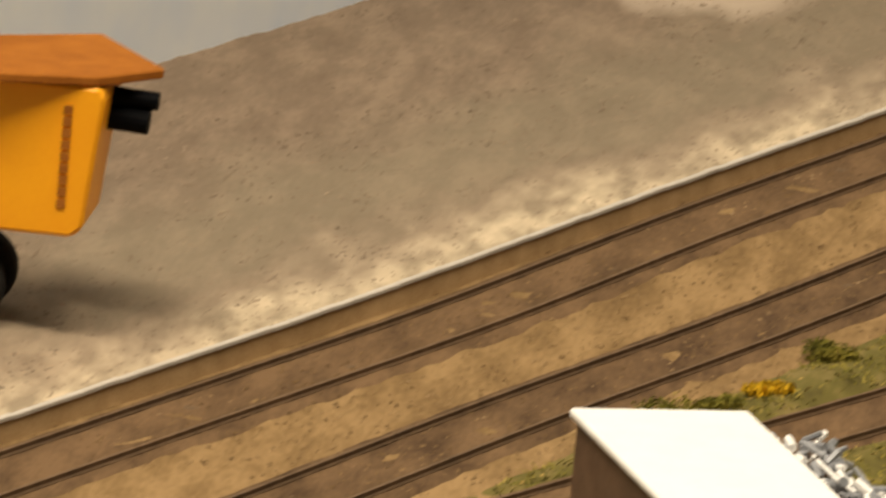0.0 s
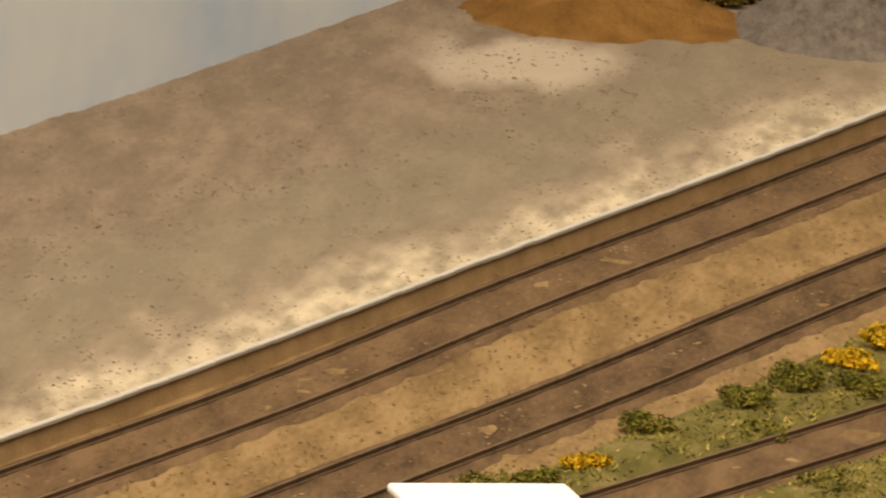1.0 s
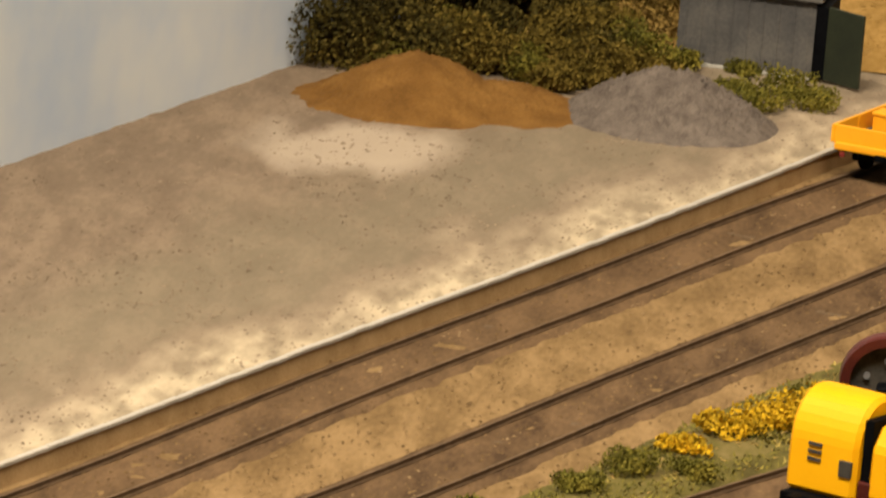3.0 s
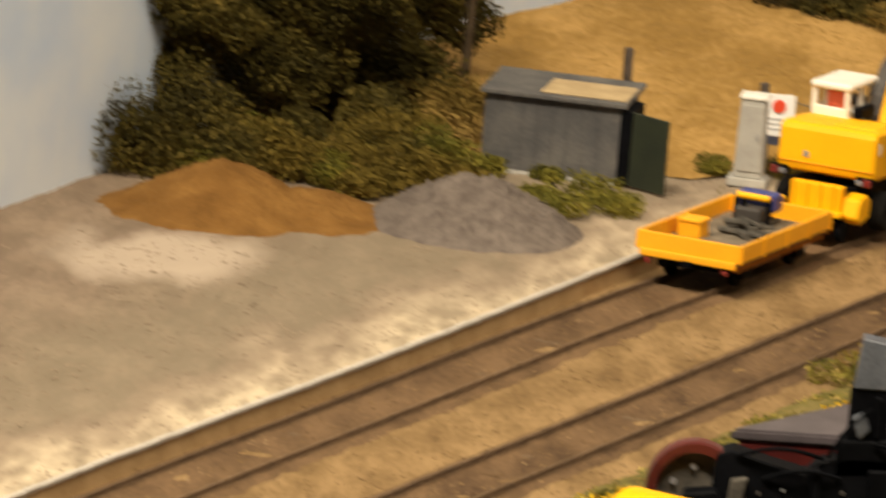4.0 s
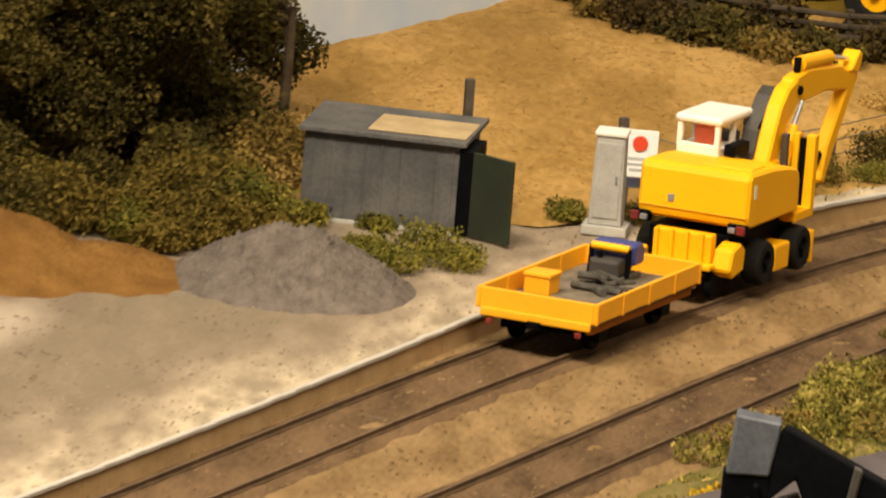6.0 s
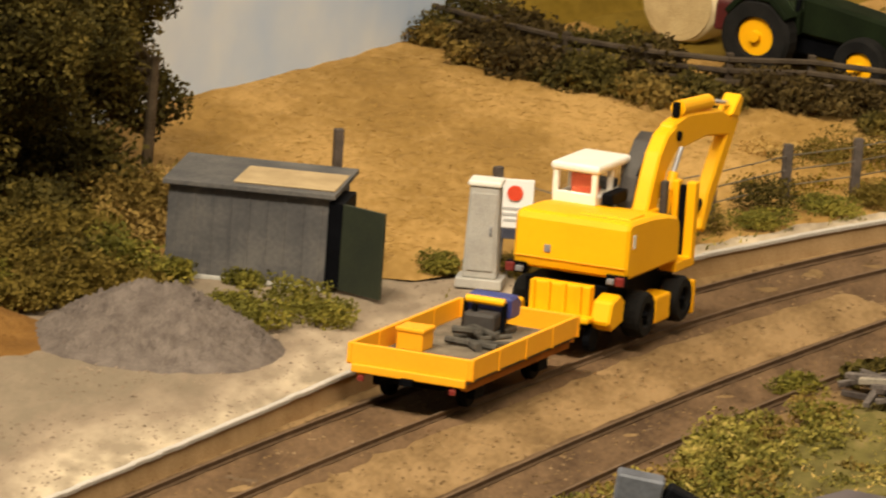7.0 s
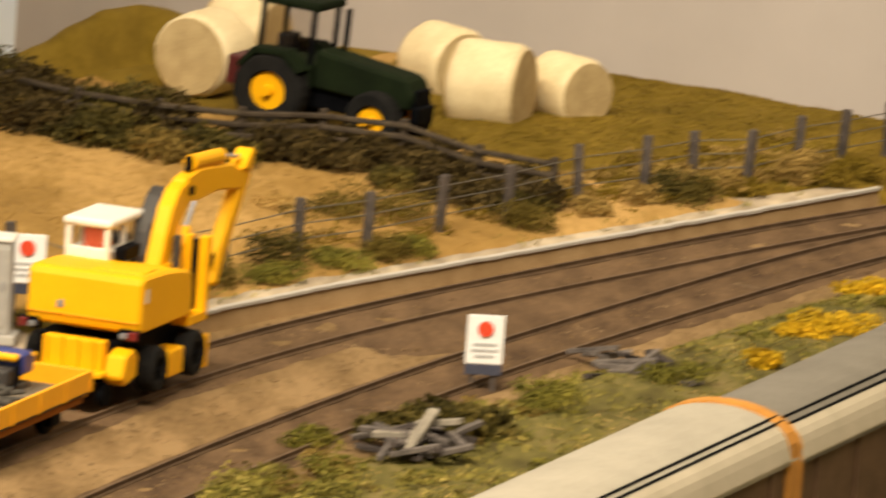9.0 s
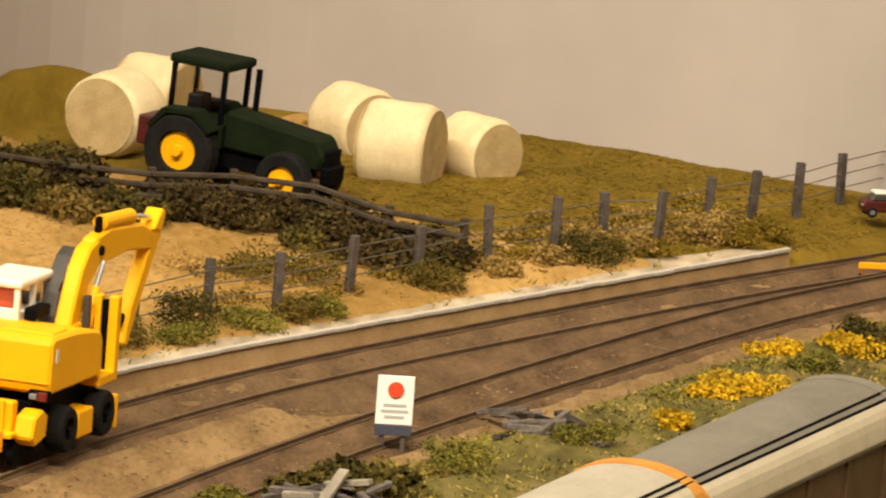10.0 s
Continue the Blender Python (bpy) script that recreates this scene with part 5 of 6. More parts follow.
stuff("olive_grass", blades("olive_grass", np.c_[p, hill_z(p[:, 0], p[:, 1])], OLIVE, 0.0003, 0.0004, 4.0, 7), "coarse olive-brown grass over the hillside", "grass")
p = scatter(9000, -0.1, 0.2, 2.27, 2.56, lambda x, y: (np.abs(x - edge_at(y) + 0.012) < 0.009) & patchy(x, y, 120, 0.0))
stuff("edge_weeds", blades("edge_weeds", np.c_[p, np.full(len(p), PLAT)], GRASSMIX, 0.0018, 0.0003, 0.8, 6), "thin weeds along the platform behind the edge", "grass")

# loose stones in the ballast and grit on the yard
p = scatter(46000, -0.3, 0.3, 1.66, 2.6, lambda x, y: (x > np.interp(y, rail_a[:, 1], rail_a[:, 0]) - 0.006) & (x < np.interp(y, vy, v_left) + 0.004))
stuff("ballast_stones", pebbles("ballast_stones", np.c_[p, np.full(len(p), 0.00045)], 0.00042, STONES, 31), "small loose brown stones in the ballast", "ballast")
p = scatter(22000, -0.27, 0.02, 1.66, 2.32, lambda x, y: (x < edge_at(y) - 0.002) & (x > np.interp(y, BACK_Y[:11], BACK_X[:11]) + 0.002))
stuff("yard_grit", pebbles("yard_grit", np.c_[p, np.full(len(p), PLAT + 0.0001)], 0.0004, GRIT, 32), "fine grit and small stones strewn over the yard", "grit")

# low uneven growth all over the verge, and a few countable bushes
vc = []
for x, y in scatter(900, -0.15, 0.25, 1.68, 2.47, lambda x, y: on_verge(x, y) & (x > np.interp(y, vy, v_left) + 0.006) & patchy(x, y, 70, -0.2)):
    r = r5.uniform(0.003, 0.0075)
    vc.append(clump_arrays(r5, (x, y, float(verge_z(np.array(x), np.array(y)))), (r, r, r * r5.uniform(0.25, 0.6)), int(1.2e7 * r * r), 0.0005))
for k, (nm, mt, lb) in enumerate((("verge_moss", GRASSMIX, "low mossy yellow-green growth on the verge"), ("verge_scrub", BUSHGREEN, "low dark green scrub on the verge"),
                                  ("verge_heather", DRYBUSH, "low dry brown growth on the verge"))):
    stuff(nm, leaf_mesh(nm, [c for j, c in enumerate(vc) if (0, 0, 1, 2, 0)[j % 5] == k], mt), lb, "scrub")
fc_ = []
for _ in range(420):
    f = r5.uniform(0.16, 0.96) * (len(POSTS) - 1)
    i = int(f)
    x = POSTS[i][0] + (POSTS[i + 1][0] - POSTS[i][0]) * (f - i) + r5.normal(-0.004, 0.007)
    y = POSTS[i][1] + (POSTS[i + 1][1] - POSTS[i][1]) * (f - i) + r5.normal(0.006, 0.008)
    if i < 5 and r5.random() < 0.75 or x > edge_at(min(y, 2.55)) - 0.006:
        continue
    r = r5.uniform(0.0025, 0.006)
    fc_.append(clump_arrays(r5, (x, y, float(max(hill_z(np.array(x), np.array(y)), PLAT))), (r, r, r * r5.uniform(0.3, 0.75)), int(1.2e7 * r * r), 0.0005))
stuff("fence_heather", leaf_mesh("fence_heather", fc_[::2], STRAWBUSH), "rough dry straw-coloured growth along the fence", "scrub")
stuff("fence_scrub", leaf_mesh("fence_scrub", fc_[1::2], OLIVE), "rough olive scrub along the fence", "scrub")
tall = {0: [], 1: [], 2: []}
for k in range(230):
    y = r5.uniform(2.075, 2.275)
    far = np.interp(y, rail_c[:, 1], rail_c[:, 0]) + 0.0165 / 0.9
    x = far + r5.uniform(0.0075, 0.036)
    r = r5.uniform(0.0032, 0.0062) * np.interp(y, [2.075, 2.13, 2.24, 2.275], [0.5, 1.0, 1.0, 0.5])
    if abs(x - 0.083) < 0.019 and 2.172 < y < 2.236:
        continue
    if x > 0.045 and y > 2.125:
        r *= 0.6
    tall[(0, 0, 0, 1, 2)[k % 5]].append(clump_arrays(r5, (x, y, 0.0012 + 0.5 * r), (r * 1.1, r * 1.1, r * r5.uniform(0.7, 1.15)), int(1.4e7 * r * r), 0.0005))
for k, (nm, mt, lb) in enumerate((("tall_grass", GRASSMIX, "tall tussocky yellow-green grass beside the track"), ("tall_scrub", BUSHGREEN, "dark green scrub among the tall grass"),
                                  ("tall_heather", DRYBUSH, "dry brown stalks among the tall grass"))):
    stuff(nm, leaf_mesh(nm, tall[k], mt), lb, "grass")
VB = [(-0.094, 1.803), (-0.076, 1.831), (-0.065, 1.848), (-0.053, 1.852), (-0.113, 1.749), (-0.12, 1.735), (-0.03, 1.925),
      (0.044, 2.145), (0.062, 2.19), (0.095, 2.25), (0.058, 2.22), (0.11, 2.262), (0.14, 2.3), (0.2, 2.41)]
for k, (x, y) in enumerate(VB):
    r = 0.0045 + rs.uniform(0, 0.003)
    bush(x, y, float(verge_z(np.array(x), np.array(y))), r * 1.15, r * 0.65, BUSHGREEN, "small tufted green bush on the verge", 400 + k, 1800, 0.0004, 8)
for k, (x, y, r, h) in enumerate(((-0.0465, 1.889, 0.0085, 0.0042), (-0.0385, 1.903, 0.010, 0.0055), (-0.032, 1.915, 0.009, 0.0055), (-0.0565, 1.870, 0.006, 0.0026), (-0.104, 1.766, 0.005, 0.0022),
                                  (0.18, 2.378, 0.012, 0.0034), (0.172, 2.366, 0.007, 0.003), (0.1625, 2.3265, 0.0055, 0.0036), (0.1915, 2.425, 0.008, 0.003), (0.2105, 2.437, 0.009, 0.0045),
                                  (0.02, 2.03, 0.009, 0.003))):
    bush(x, y, float(verge_z(np.array(x), np.array(y))), r, h, YELLOWFLOWER, "bright yellow flowering gorse on the verge", 460 + k, 1500, 0.00055, 9)


def timber_pile(m, n, spread, seed, label, beams=()):
    r = random.Random(seed)
    t = thing("timber_pile", label, "timber pile", m)
    for k in range(n):
        a, l = r.uniform(0, math.pi), r.uniform(3.0, 7.5)
        x, y = r.uniform(-spread, spread), r.uniform(-spread, spread) * 1.6
        z = 1.0 + 4.0 * (k / n) * (1 - (abs(x) + abs(y)) / (spread * 3.2))
        b = bmesh.new()
        box(b, -l, l, -r.uniform(0.6, 1.2), r.uniform(0.6, 1.2), -0.6, 0.6, bev=0.15, seg=1)
        o = part("timber", b, TIMBER if k % 4 else OLDTIMBER, t)
        o.matrix_basis = pose(x * MM, y * MM, z * MM, r.uniform(-10, 10), r.uniform(-16, 16), math.degrees(a))
    for x, y, z, l, lean, turn in beams:
        o = part("beam", B(-l, l, -1.2, 1.2, -0.7, 0.7, bev=0.2, seg=1), PALETIMBER, t, "thick pale grey beam")
        o.matrix_basis = pose(x * MM, y * MM, z * MM, 0, lean, turn)
    return t


TIMBER = material("weathered_timber", (0.05, 0.043, 0.04), (0.19, 0.162, 0.145), 0.9, 0, 200, 1500, 0.3)
OLDTIMBER = material("dark_old_timber", (0.022, 0.018, 0.018), (0.075, 0.06, 0.052), 0.9, 0, 200, 1500, 0.3)
PALETIMBER = material("bleached_timber", (0.17, 0.15, 0.12), (0.34, 0.3, 0.24), 0.9, 0, 200, 1500, 0.3)
timber_pile(pose(0.081, 2.212, 0.003), 27, 8, 2, "tangled stack of grey weathered old timbers", ((-0.5, -4, 4.6, 8.0, -24, 66), (3.5, 3, 5.2, 5.5, 12, 148), (-5.0, -3, 3.4, 5.5, 5, 172)))
timber_pile(pose(0.132, 2.315, 0.0018), 12, 10, 5, "scattered dark weathered old timbers in the grass")
bush(0.0905, 2.232, 0.002, 0.013, 0.0062, TREEGREEN, "dark green bush behind the timbers", 480, 1500, 0.001, 8)
bush(0.0745, 2.226, 0.002, 0.007, 0.0045, TREEGREEN, "dark green bush behind the timbers", 481, 700, 0.001, 6)

# ---------- vehicles on the siding ----------


def arch(b, x, half, spring, rise, n=14):
    """One cross-section of a curved roof at x, from eave to eave."""
    return [b.verts.new((x * MM, half * math.cos(math.pi * k / n) * MM, (spring + rise * math.sin(math.pi * k / n) ** 0.7) * MM)) for k in range(n + 1)]


def arch_solid(x0, x1, half, spring, rise):
    b = bmesh.new()
    ra, rb = arch(b, x0, half, spring, rise), arch(b, x1, half, spring, rise)
    n = len(ra) - 1
    for k in range(n):
        b.faces.new((ra[k], rb[k], rb[k + 1], ra[k + 1]))
    b.faces.new(ra[::-1])
    b.faces.new(rb)
    b.faces.new((ra[0], ra[n], rb[n], rb[0]))
    bmesh.ops.recalc_face_normals(b, faces=b.faces[:])
    return b


def covered_wagon(m, length, half, spring, rise, conduits, roofmat, rims, label):
    w = thing("covered_wagon", label, "wagon", m)
    z0 = 14.0
    part("body", B(0.8, length - 0.8, -half + 0.6, half - 0.6, z0, spring + 0.8, bev=0.3), BROWNBODY, w)
    roof = part("roof", arch_solid(0, length, half, spring, rise), roofmat, w)
    for (x0, x1), (mat, lb) in zip(((-0.7, 0.9), (length - 4.6, length + 0.4)), rims):
        part("end_rim", arch_solid(x0, x1, half + 0.3, spring - 0.2, rise + 0.6), mat, w, lb)
    # the end is closed; a flat black panel paints its dark opening
    part("end_panel", arch_solid(-0.95, -0.5, half - 2.2, spring - 0.4, rise - 1.6), BLACK, w, "flat black panel painting a dark opening in the end")
    for y in conduits:
        z = spring + rise * math.sin(math.acos(-y / half)) ** 0.7 + 0.15
        part("roof_conduit", R((0.5, y, z), (length - 0.5, y, z), 0.3, n=7), BLACK, roof, "thin black conduit")
    b = bmesh.new()
    out = [(y, spring + rise * math.sin(math.acos(min(1, -y / half))) ** 0.7) for y in (-half + 2.9, -half + 1.8, -half + 0.9, -half + 0.3)]
    out = [(y - 0.1, z + 0.2) for y, z in out] + [(-half - 0.6, spring + 0.7), (-half - 0.6, spring + 0.3), (-half + 0.6, spring + 0.3)]
    ends = [[b.verts.new((x * MM, y * MM, z * MM)) for y, z in out] for x in (0.3, length - 4.8)]
    n = len(out)
    fs = [b.faces.new(ends[0]), b.faces.new(ends[1])] + [b.faces.new((ends[0][k], ends[0][(k + 1) % n], ends[1][(k + 1) % n], ends[1][k])) for k in range(n)]
    bmesh.ops.recalc_face_normals(b, faces=fs)
    part("eave_panel", b, EAVECREAM, roof, "cream lower roof panel")
    for (x0, x1), (mat, lb) in zip(((-0.7, 0.9), (length - 4.6, length + 0.4)), rims):
        if mat is RIMORANGE:
            part("corner_post", B(x0, x1, -half - 0.5, -half + 0.7, z0, spring, bev=0.2), mat, w, "dull orange corner post")
    for y in (-half, half):
        part("gutter", B(0, length, y - 0.4, y + 0.4, spring - 0.6, spring + 0.4, bev=0.15), roofmat, w)
    for k in range(5):
        x = length * (k + 0.5) / 5
        part("side_rib", B(x - 0.7, x + 0.7, -half - 0.1, -half + 0.7, z0, spring - 0.8, bev=0.15), BROWNBODY, w)
        part("side_rib", B(x - 0.7, x + 0.7, half - 0.7, half + 0.1, z0, spring - 0.8, bev=0.15), BROWNBODY, w)
    part("underframe", B(1, length - 1, -11, 11, 10, 14, bev=0.3), BLACK, w)
    for x in (16, length - 16):
        for y, o in ((-8.6, -1), (8.6, 1)):
            wheel(w, (x, y, RAILTOP + 6), 6, 2.6, BLACK, BLACK, o)
        part("axle", R((x, -8, RAILTOP + 6), (x, 8, RAILTOP + 6), 1), BLACK, w)
    return w


wagon_dir = 65.8
wd = Vector((math.cos(radians(wagon_dir)), math.sin(radians(wagon_dir))))
WAGON = Vector((0.0843, 1.9655))
covered_wagon(pose(WAGON.x, WAGON.y, 0, 0, 0, wagon_dir + 0.4), 128, 14.6, 34.4, 9.6, (-9.8, -11.2), ROOFPALE,
              ((RIMBROWN, "orange-brown rounded end rim"), (RIMORANGE, "dull orange end rim")), "brown covered wagon with a curved pale beige roof")
second = WAGON + wd * 0.1305
covered_wagon(pose(second.x, second.y, 0, 0, 0, wagon_dir), 118, 13.6, 33.4, 9.3, (-8.6, -10.3), ROOFGREY,
              ((RIMORANGE, "dull orange end rim"), (ROOFGREY, "")), "brown covered wagon with a curved grey roof")
run = np.linspace(-0.02, 0.27, 50)
sl = np.stack([WAGON.x + run * wd.x - 0.00825 * wd.y, WAGON.y + run * wd.y + 0.00825 * wd.x], 1)
track("siding under the covered wagons", sl)


def rail_crane(m):
    c = thing("rail_crane", "yellow and maroon rail crane with a folded black jib", "crane", m)
    part("engine_house", P([(-5.6, 10), (-5.5, 20)] + [(3.5 - 9 * math.cos(a), 20 + 11.2 * math.sin(a)) for a in np.linspace(0.15, 1.57, 9)] + [(8, 30.8), (11, 29.6), (12, 10)], -3.4, 13.4, bev=1.0), YELLOW, c)
    part("side_house", P([(-4.4, 11), (-4, 22), (-1, 26.6), (10, 27.2), (12, 11)], -12, -5.8, bev=0.9), YELLOW, c)
    part("house_slot", B(-3.4, 11, -5.7, -3.5, 10, 27.5, bev=0.2), BLACK, c)
    part("hatch", B(-6, -5.2, -2.6, 0.4, 15, 18.5, bev=0.15), CHARCOAL, c)
    for k in range(3):
        part("vent_slot", B(-5.9, -5.1, 5.0, 8.2, 17 + 1.6 * k, 17.7 + 1.6 * k, bev=0.05), CHARCOAL, c)
    part("buffer_beam", B(-8.5, -3, -12.5, 12.5, 5.5, 10, bev=0.4), BLACK, c)
    for y in (-8, 8):
        part("buffer", R((-12, y, 8), (-8, y, 8), 2.2, n=14), BLACK, c)
    part("coupling", B(-10.5, -8, -1.6, 1.6, 6, 8.6, bev=0.3), MAROON, c)
    part("deck", B(-4, 185, -12, 12, 9, 14.5, bev=0.4), MAROON, c)
    plan = [(57, 21.0), (180, 12.4), (180, -18), (84, -14)]
    for nm, inset, z0, z1, mt, lb in (("deck_side", 0.8, 14.5, 31.5, MAROON, "maroon deck side"), ("deck_cover", 0.0, 31.6, 34.2, TARP, "purple-grey sheet over the deck")):
        b = bmesh.new()
        lo = [b.verts.new(((x + (inset if x < 100 else -inset)) * MM, (y - (inset if y > 0 else -inset)) * MM, z0 * MM)) for x, y in plan]
        up = [b.verts.new((v.co.x, v.co.y, z1 * MM)) for v in lo]
        fs = [b.faces.new(lo), b.faces.new(up)] + [b.faces.new((lo[k], lo[(k + 1) % 4], up[(k + 1) % 4], up[k])) for k in range(4)]
        bmesh.ops.recalc_face_normals(b, faces=fs)
        bmesh.ops.bevel(b, geom=b.edges[:], offset=0.0006, segments=2, affect="EDGES")
        part(nm, b, mt, c, lb)
    part("machine_bed", B(20, 70, -13, 10, 14.5, 22.5, bev=0.6), BLACK, c)
    for x in (10, 30, 112, 134):
        for y, o in ((-8.6, -1), (8.6, 1)):
            wheel(c, (x, y, RAILTOP + 4.6), 4.6, 2.4, BLACK, BLACK, o)
        part("axle", R((x, -8, RAILTOP + 4.6), (x, 8, RAILTOP + 4.6), 1), BLACK, c)
    return c


CRANE = pose(-0.0190, 1.815, 0.0, 0, 0, 59.5)
crane = rail_crane(CRANE)


def crane_arm(name, pts, y0, y1, mat, label=""):
    """A flat black girder of the jib, given by its outline in the world's x and z at depth y."""
    b = bmesh.new()
    fs = []
    a = [b.verts.new((x, y0, z)) for x, z in pts]
    d = [b.verts.new((x, y1, z)) for x, z in pts]
    fs = [b.faces.new(a), b.faces.new(d[::-1])]
    for i in range(len(pts)):
        j = (i + 1) % len(pts)
        fs.append(b.faces.new((a[i], d[i], d[j], a[j])))
    bmesh.ops.recalc_face_normals(b, faces=fs)
    bmesh.ops.bevel(b, geom=list({e for f in fs for e in f.edges}), offset=0.0004, segments=1, affect="EDGES")
    o = part(name, b, mat, crane, label)
    o.matrix_basis = CRANE.inverted()
    return o


crane_arm("mast", [(0.0181, 0.0631), (0.0263, 0.062), (0.0246, 0.0522), (0.017, 0.0521)], 1.844, 1.850, MASTGREY, "dark grey steel mast head")
crane_arm("mast_neck", [(0.0165, 0.0526), (0.0249, 0.0521), (0.025, 0.0413), (0.0164, 0.0399)], 1.8445, 1.8495, BLACK)
crane_arm("mast_foot", [(0.0149, 0.041), (0.0267, 0.042), (0.0295, 0.0344), (0.0144, 0.033)], 1.843, 1.851, BLACK)
crane_arm("knuckle_plate", [(0.0172, 0.0462), (0.0198, 0.0476), (0.0212, 0.044), (0.019, 0.0415)], 1.8425, 1.8445, MASTGREY)
crane_arm("cable_guide", [(0.0218, 0.051), (0.0232, 0.051), (0.0236, 0.042), (0.0222, 0.042)], 1.8425, 1.8445, BLACK)
crane_arm("jib", [(0.0253, 0.0583), (0.0272, 0.0612), (0.0388, 0.0556), (0.0671, 0.042), (0.0678, 0.0341), (0.0482, 0.0403), (0.0384, 0.0439), (0.0316, 0.0467), (0.0294, 0.052), (0.0245, 0.0473)], 1.8445, 1.8495, BLACK)
crane_arm("jib_strap", [(0.0397, 0.0557), (0.0413, 0.0549), (0.0391, 0.043), (0.0377, 0.0436)], 1.8435, 1.8446, CHARCOAL)
crane_arm("cross_beam", [(-0.0102, 0.0357), (-0.0073, 0.0369), (0.0006, 0.0348), (0.0085, 0.0331), (0.0112, 0.0358), (0.0176, 0.0376), (0.0283, 0.0379), (0.032, 0.0224), (0.0107, 0.0204), (0.0032, 0.0247), (-0.0059, 0.0208), (-0.0107, 0.0283)], 1.843, 1.851, BLACK)
crane_arm("left_leg", [(-0.0165, 0.0275), (-0.0095, 0.0287), (-0.0075, 0.0259), (-0.0083, 0.0100), (-0.0154, 0.0100)], 1.839, 1.845, BLACK)
crane_arm("leg_bracket", [(-0.0067, 0.031), (-0.0032, 0.0318), (-0.0044, 0.0248), (-0.0075, 0.0241)], 1.8405, 1.8429, GREYLOAD, "worn grey bracket")
crane_arm("hose_clamp", [(0.0098, 0.0345), (0.0118, 0.0352), (0.0122, 0.0255), (0.0104, 0.0255)], 1.8415, 1.8429, BLACK)
crane_arm("valve_block", [(0.0215, 0.0355), (0.0262, 0.0358), (0.027, 0.0285), (0.0222, 0.028)], 1.8415, 1.8429, BLACK)
crane_arm("outrigger", [(0.0286, 0.0343), (0.0333, 0.0347), (0.0441, 0.033), (0.055, 0.0308), (0.0559, 0.0208), (0.0296, 0.0221)], 1.8435, 1.8505, BLACK)
crane_arm("outrigger_top", [(0.0314, 0.0358), (0.0452, 0.0343), (0.0543, 0.0322), (0.0544, 0.0312), (0.0441, 0.033), (0.0315, 0.0345)], 1.844, 1.850, GREYLOAD, "grey top plate, paler than the outrigger")
crane_arm("ram", [(0.0446, 0.0406), (0.0463, 0.0405), (0.0449, 0.0323), (0.0435, 0.0324)], 1.844, 1.8455, WHITE, "bright piston ram")
crane_arm("red_case", [(0.0271, 0.037), (0.0304, 0.0398), (0.0386, 0.0414), (0.0426, 0.04), (0.0434, 0.0305), (0.0278, 0.0291)], 1.853, 1.862, CASERED, "red-brown machine case")
crane_arm("hose_reel", [(0.0263, 0.0463), (0.0303, 0.0479), (0.0319, 0.0432), (0.0281, 0.0398)], 1.8505, 1.8545, GREYLOAD, "worn grey hose reel")
crane_arm("front_cab", [(0.0545, 0.0300), (0.0565, 0.0350), (0.0595, 0.0352), (0.0600, 0.0105), (0.0555, 0.0105)], 1.841, 1.852, AMBER, "amber end bracket")
crane_arm("end_frame", [(0.0602, 0.0340), (0.0690, 0.0345), (0.0700, 0.0105), (0.0604, 0.0105)], 1.843, 1.852, BLACK)
rim = bmesh.new()
prof = [(0.78, -0.5), (0.97, -0.5), (1.0, -0.3), (1.0, 0.3), (0.97, 0.5), (0.78, 0.5)]
turns = [[rim.verts.new((-0.0143 + 0.0102 * a * math.cos(k * math.pi / 18), 1.8465 + 0.006 * d, 0.0275 + 0.0102 * a * math.sin(k * math.pi / 18))) for a, d in prof] for k in range(36)]
for k in range(36):
    u, v = turns[k], turns[(k + 1) % 36]
    for i in range(6):
        rim.faces.new((u[i], u[(i + 1) % 6], v[(i + 1) % 6], v[i]))
bmesh.ops.recalc_face_normals(rim, faces=rim.faces[:])
drum = part("winch_rim", rim, MAROON, crane, "maroon winch rim")
drum.matrix_basis = CRANE.inverted()
rc = random.Random(12)
for k, (x0, z0, x1, z1) in enumerate(((-0.006, 0.036, 0.012, 0.037), (0.013, 0.0375, 0.0215, 0.0485), (0.0225, 0.041, 0.034, 0.0345), (0.03, 0.0352, 0.047, 0.0345), (0.0, 0.0315, 0.016, 0.033))):
    b = tube([Vector((x0 + (x1 - x0) * f, 1.8425 - 0.002 * math.sin(math.pi * f), z0 + (z1 - z0) * f + 0.0022 * math.sin(math.pi * f))) for f in np.linspace(0, 1, 10).tolist()], 0.00045)
    o = part("hose", b, BLACK, crane, "thin rubber hose")
    o.matrix_basis = CRANE.inverted()
for k in range(7):
    x = rc.uniform(-0.005, 0.052)
    z = 0.0265 + rc.uniform(-0.002, 0.0035)
    o = part("bolt", R((x / MM, 1843.2, z / MM), (x / MM, 1842.0, z / MM), rc.uniform(0.3, 0.55), n=8), rc.choice((STEEL, CHARCOAL, CHARCOAL)), crane)
    o.matrix_basis = CRANE.inverted()
o = part("winch_drum", R((-14.3, 1849.5, 27.5), (-14.3, 1846, 27.5), 7.9, n=28), GREYLOAD, crane, "dusty grey winch drum")
o.matrix_basis = CRANE.inverted()
for k in range(5):
    a = k * 1.257 + 0.4
    o = part("winch_bolt", R((-14.3 + 4.6 * math.cos(a), 1845, 27.5 + 4.6 * math.sin(a)), (-14.3 + 4.6 * math.cos(a), 1846.1, 27.5 + 4.6 * math.sin(a)), 0.7, n=8), STEEL, crane)
    o.matrix_basis = CRANE.inverted()



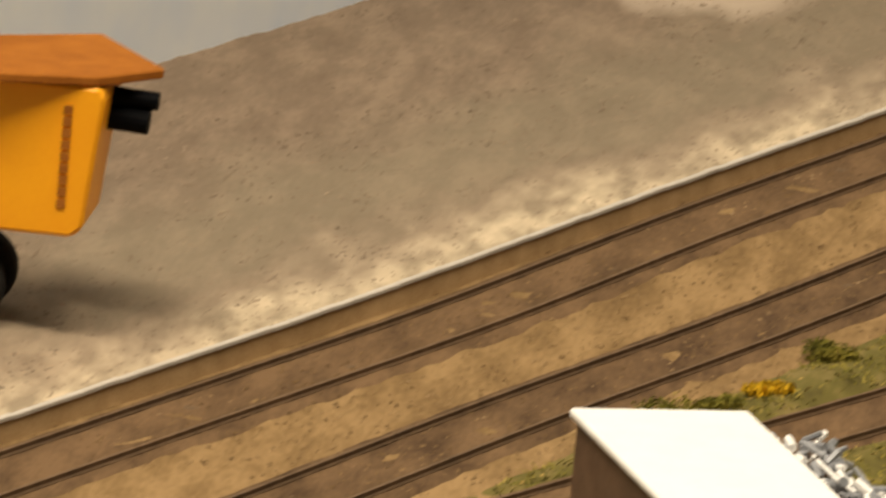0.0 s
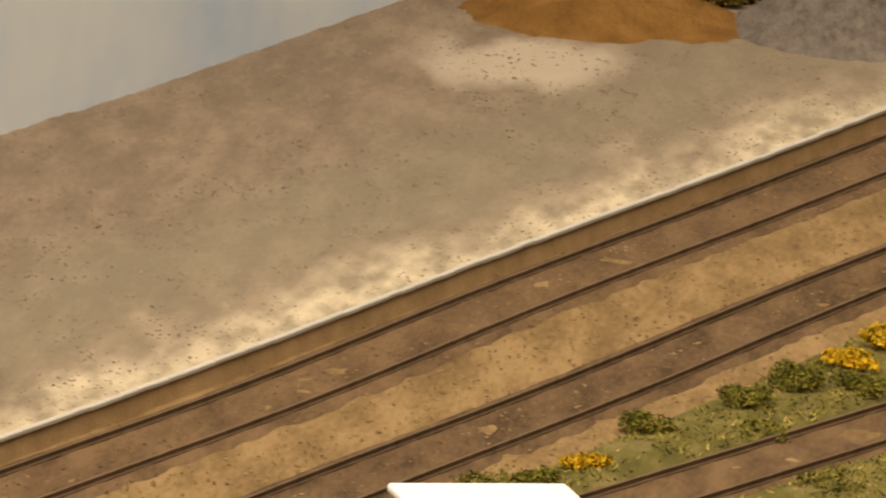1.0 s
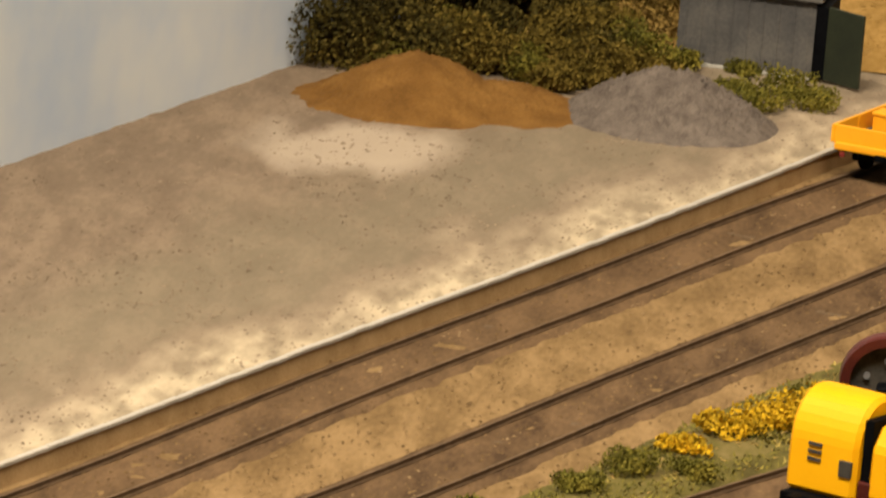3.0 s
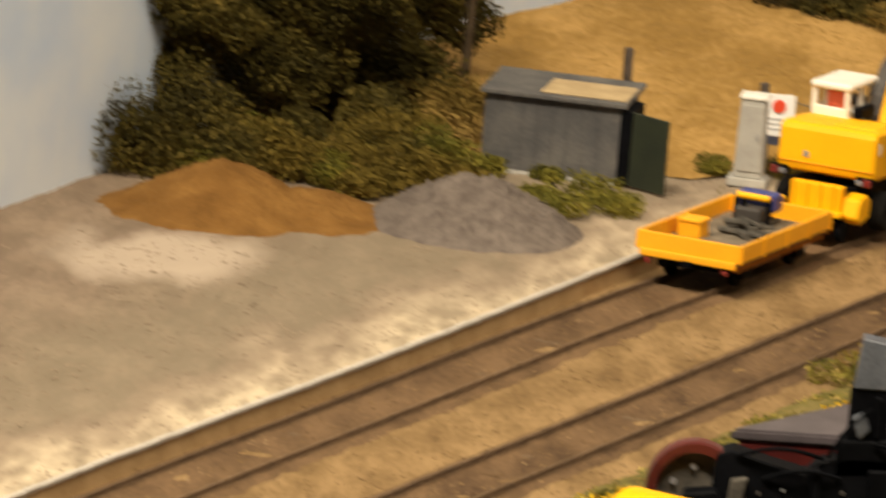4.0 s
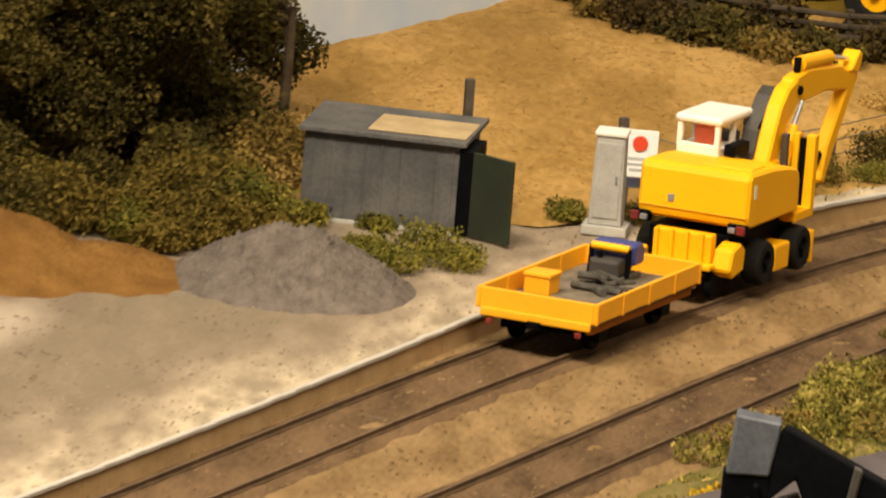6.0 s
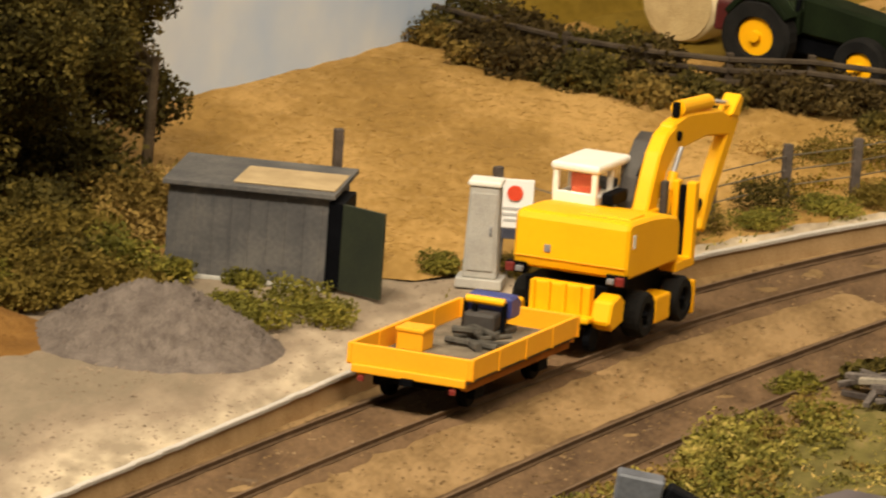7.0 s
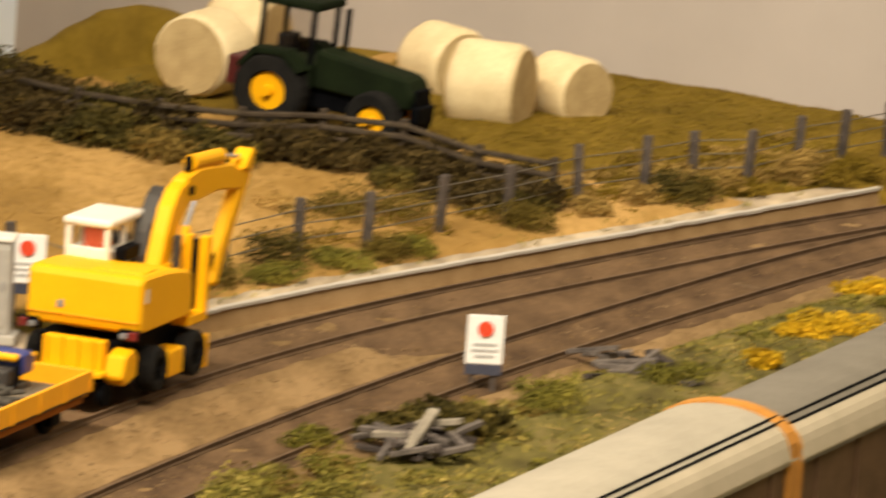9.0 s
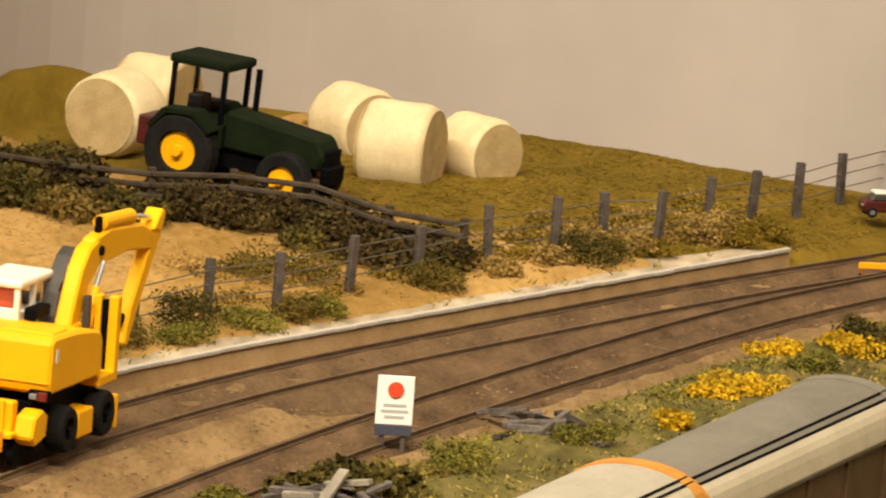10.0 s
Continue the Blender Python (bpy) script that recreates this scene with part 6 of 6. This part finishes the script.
def white_van(m):
    v = thing("white_van", "brown box van with a bright white roof beside the siding", "van", m)
    part("box_body", B(1.6, 70.4, -16.4, 16.4, 7, 28.4, bev=0.6), BROWNBODY, v, "brown van body")
    part("roof_panel", B(0, 72, -17.6, 17.6, 28.2, 30.2, bev=0.8, seg=3), SIGNWHITE, v, "bright white roof")
    part("chassis", B(2, 96, -9, 9, 4, 7, bev=0.3), BLACK, v)
    cab = part("cab", P([(73, 6), (95, 6), (96, 12), (90, 23), (73, 24)], -15, 15, bev=1.0), STEEL, v, "grey cab")
    part("windscreen", P([(95.4, 13.4), (90.6, 22.2), (90.0, 22.2), (94.8, 13.4)], -13, 13, bev=0), GLASS, cab)
    ld = part("load_bed", B(6, 70, 17.9, 31, 10, 24, bev=0.8), BROWNBODY, v)
    rl = random.Random(8)
    for k in range(120):
        q = Vector((rl.uniform(9, 66), rl.uniform(19, 30), 24.3 + rl.uniform(0, 3.0)))
        part("scrap_piece", R(q, q + Vector((rl.uniform(-6, 6), rl.uniform(-3, 3), rl.uniform(-1, 2.4))), rl.uniform(0.4, 1.1), n=6), STEEL if k % 3 else SIGNWHITE, ld, "pale grey scrap" if k == 0 else "")
    for x in (14, 58, 84):
        for y, o in ((-13, -1), (13, 1)):
            wheel(v, (x, y, 6), 6, 4, TYRE, STEEL, o)
    return v


white_van(pose(-0.1168, 1.6356, 0.0, 0, 0, -68))


def dumper(m):
    """Origin on the ground under the rear right corner; x to the right, y away."""
    d = thing("site_dumper", "tall orange site dumper with a rusty tray on the yard", "dumper", m)
    part("skip", P([(-48, 21), (-2.2, 21.5), (0, 23.5), (2.6, 50.5), (1.2, 52.6), (-48, 52.6)], -14, 8, bev=0.8), ORANGE, d)
    tray = bmesh.new()
    plan = [(12.0, 0), (-4.5, 25), (-36, 6), (-22, -21), (1.0, -13.5)]
    lo = [tray.verts.new((x * MM, y * MM, 52.7 * MM)) for x, y in plan]
    up = [tray.verts.new((x * 1.01 * MM, y * 1.01 * MM, 54.8 * MM)) for x, y in plan]
    fs = [tray.faces.new(lo), tray.faces.new(up)] + [tray.faces.new((lo[k], lo[(k + 1) % 5], up[(k + 1) % 5], up[k])) for k in range(5)]
    bmesh.ops.recalc_face_normals(tray, faces=fs)
    bmesh.ops.bevel(tray, geom=tray.edges[:], offset=0.0004, segments=1, affect="EDGES")
    part("tray", tray, DULL_ORANGE, d, "rusty orange-brown tray")
    for z, x1, r in ((49.0, 11.6, 1.9), (44.6, 10.0, 2.6)):
        part("exhaust", R((-6, -2, z), (x1, -2, z - 0.6), r, n=16), BLACK, d, "black exhaust")
    for k in range(9):
        part("text_bar", B(-5.5, -3.8, -14.35, -13.9, 27.5 + 2.4 * k, 29.2 + 2.4 * k, bev=0), DULL_ORANGE, d)
    part("chassis", B(-52, -20, -10, 4, 12, 21, bev=0.5), CHARCOAL, d)
    for x in (-23.5, -43):
        for y, o in ((-9, -1), (7, 1)):
            wheel(d, (x, y, 8.2), 8.2, 6, TYRE, BLACK, o)
        part("axle", R((x, -9, 8.2), (x, 7, 8.2), 1.4), BLACK, d)
    return d


dumper(pose(-0.2412, 1.741, PLAT))
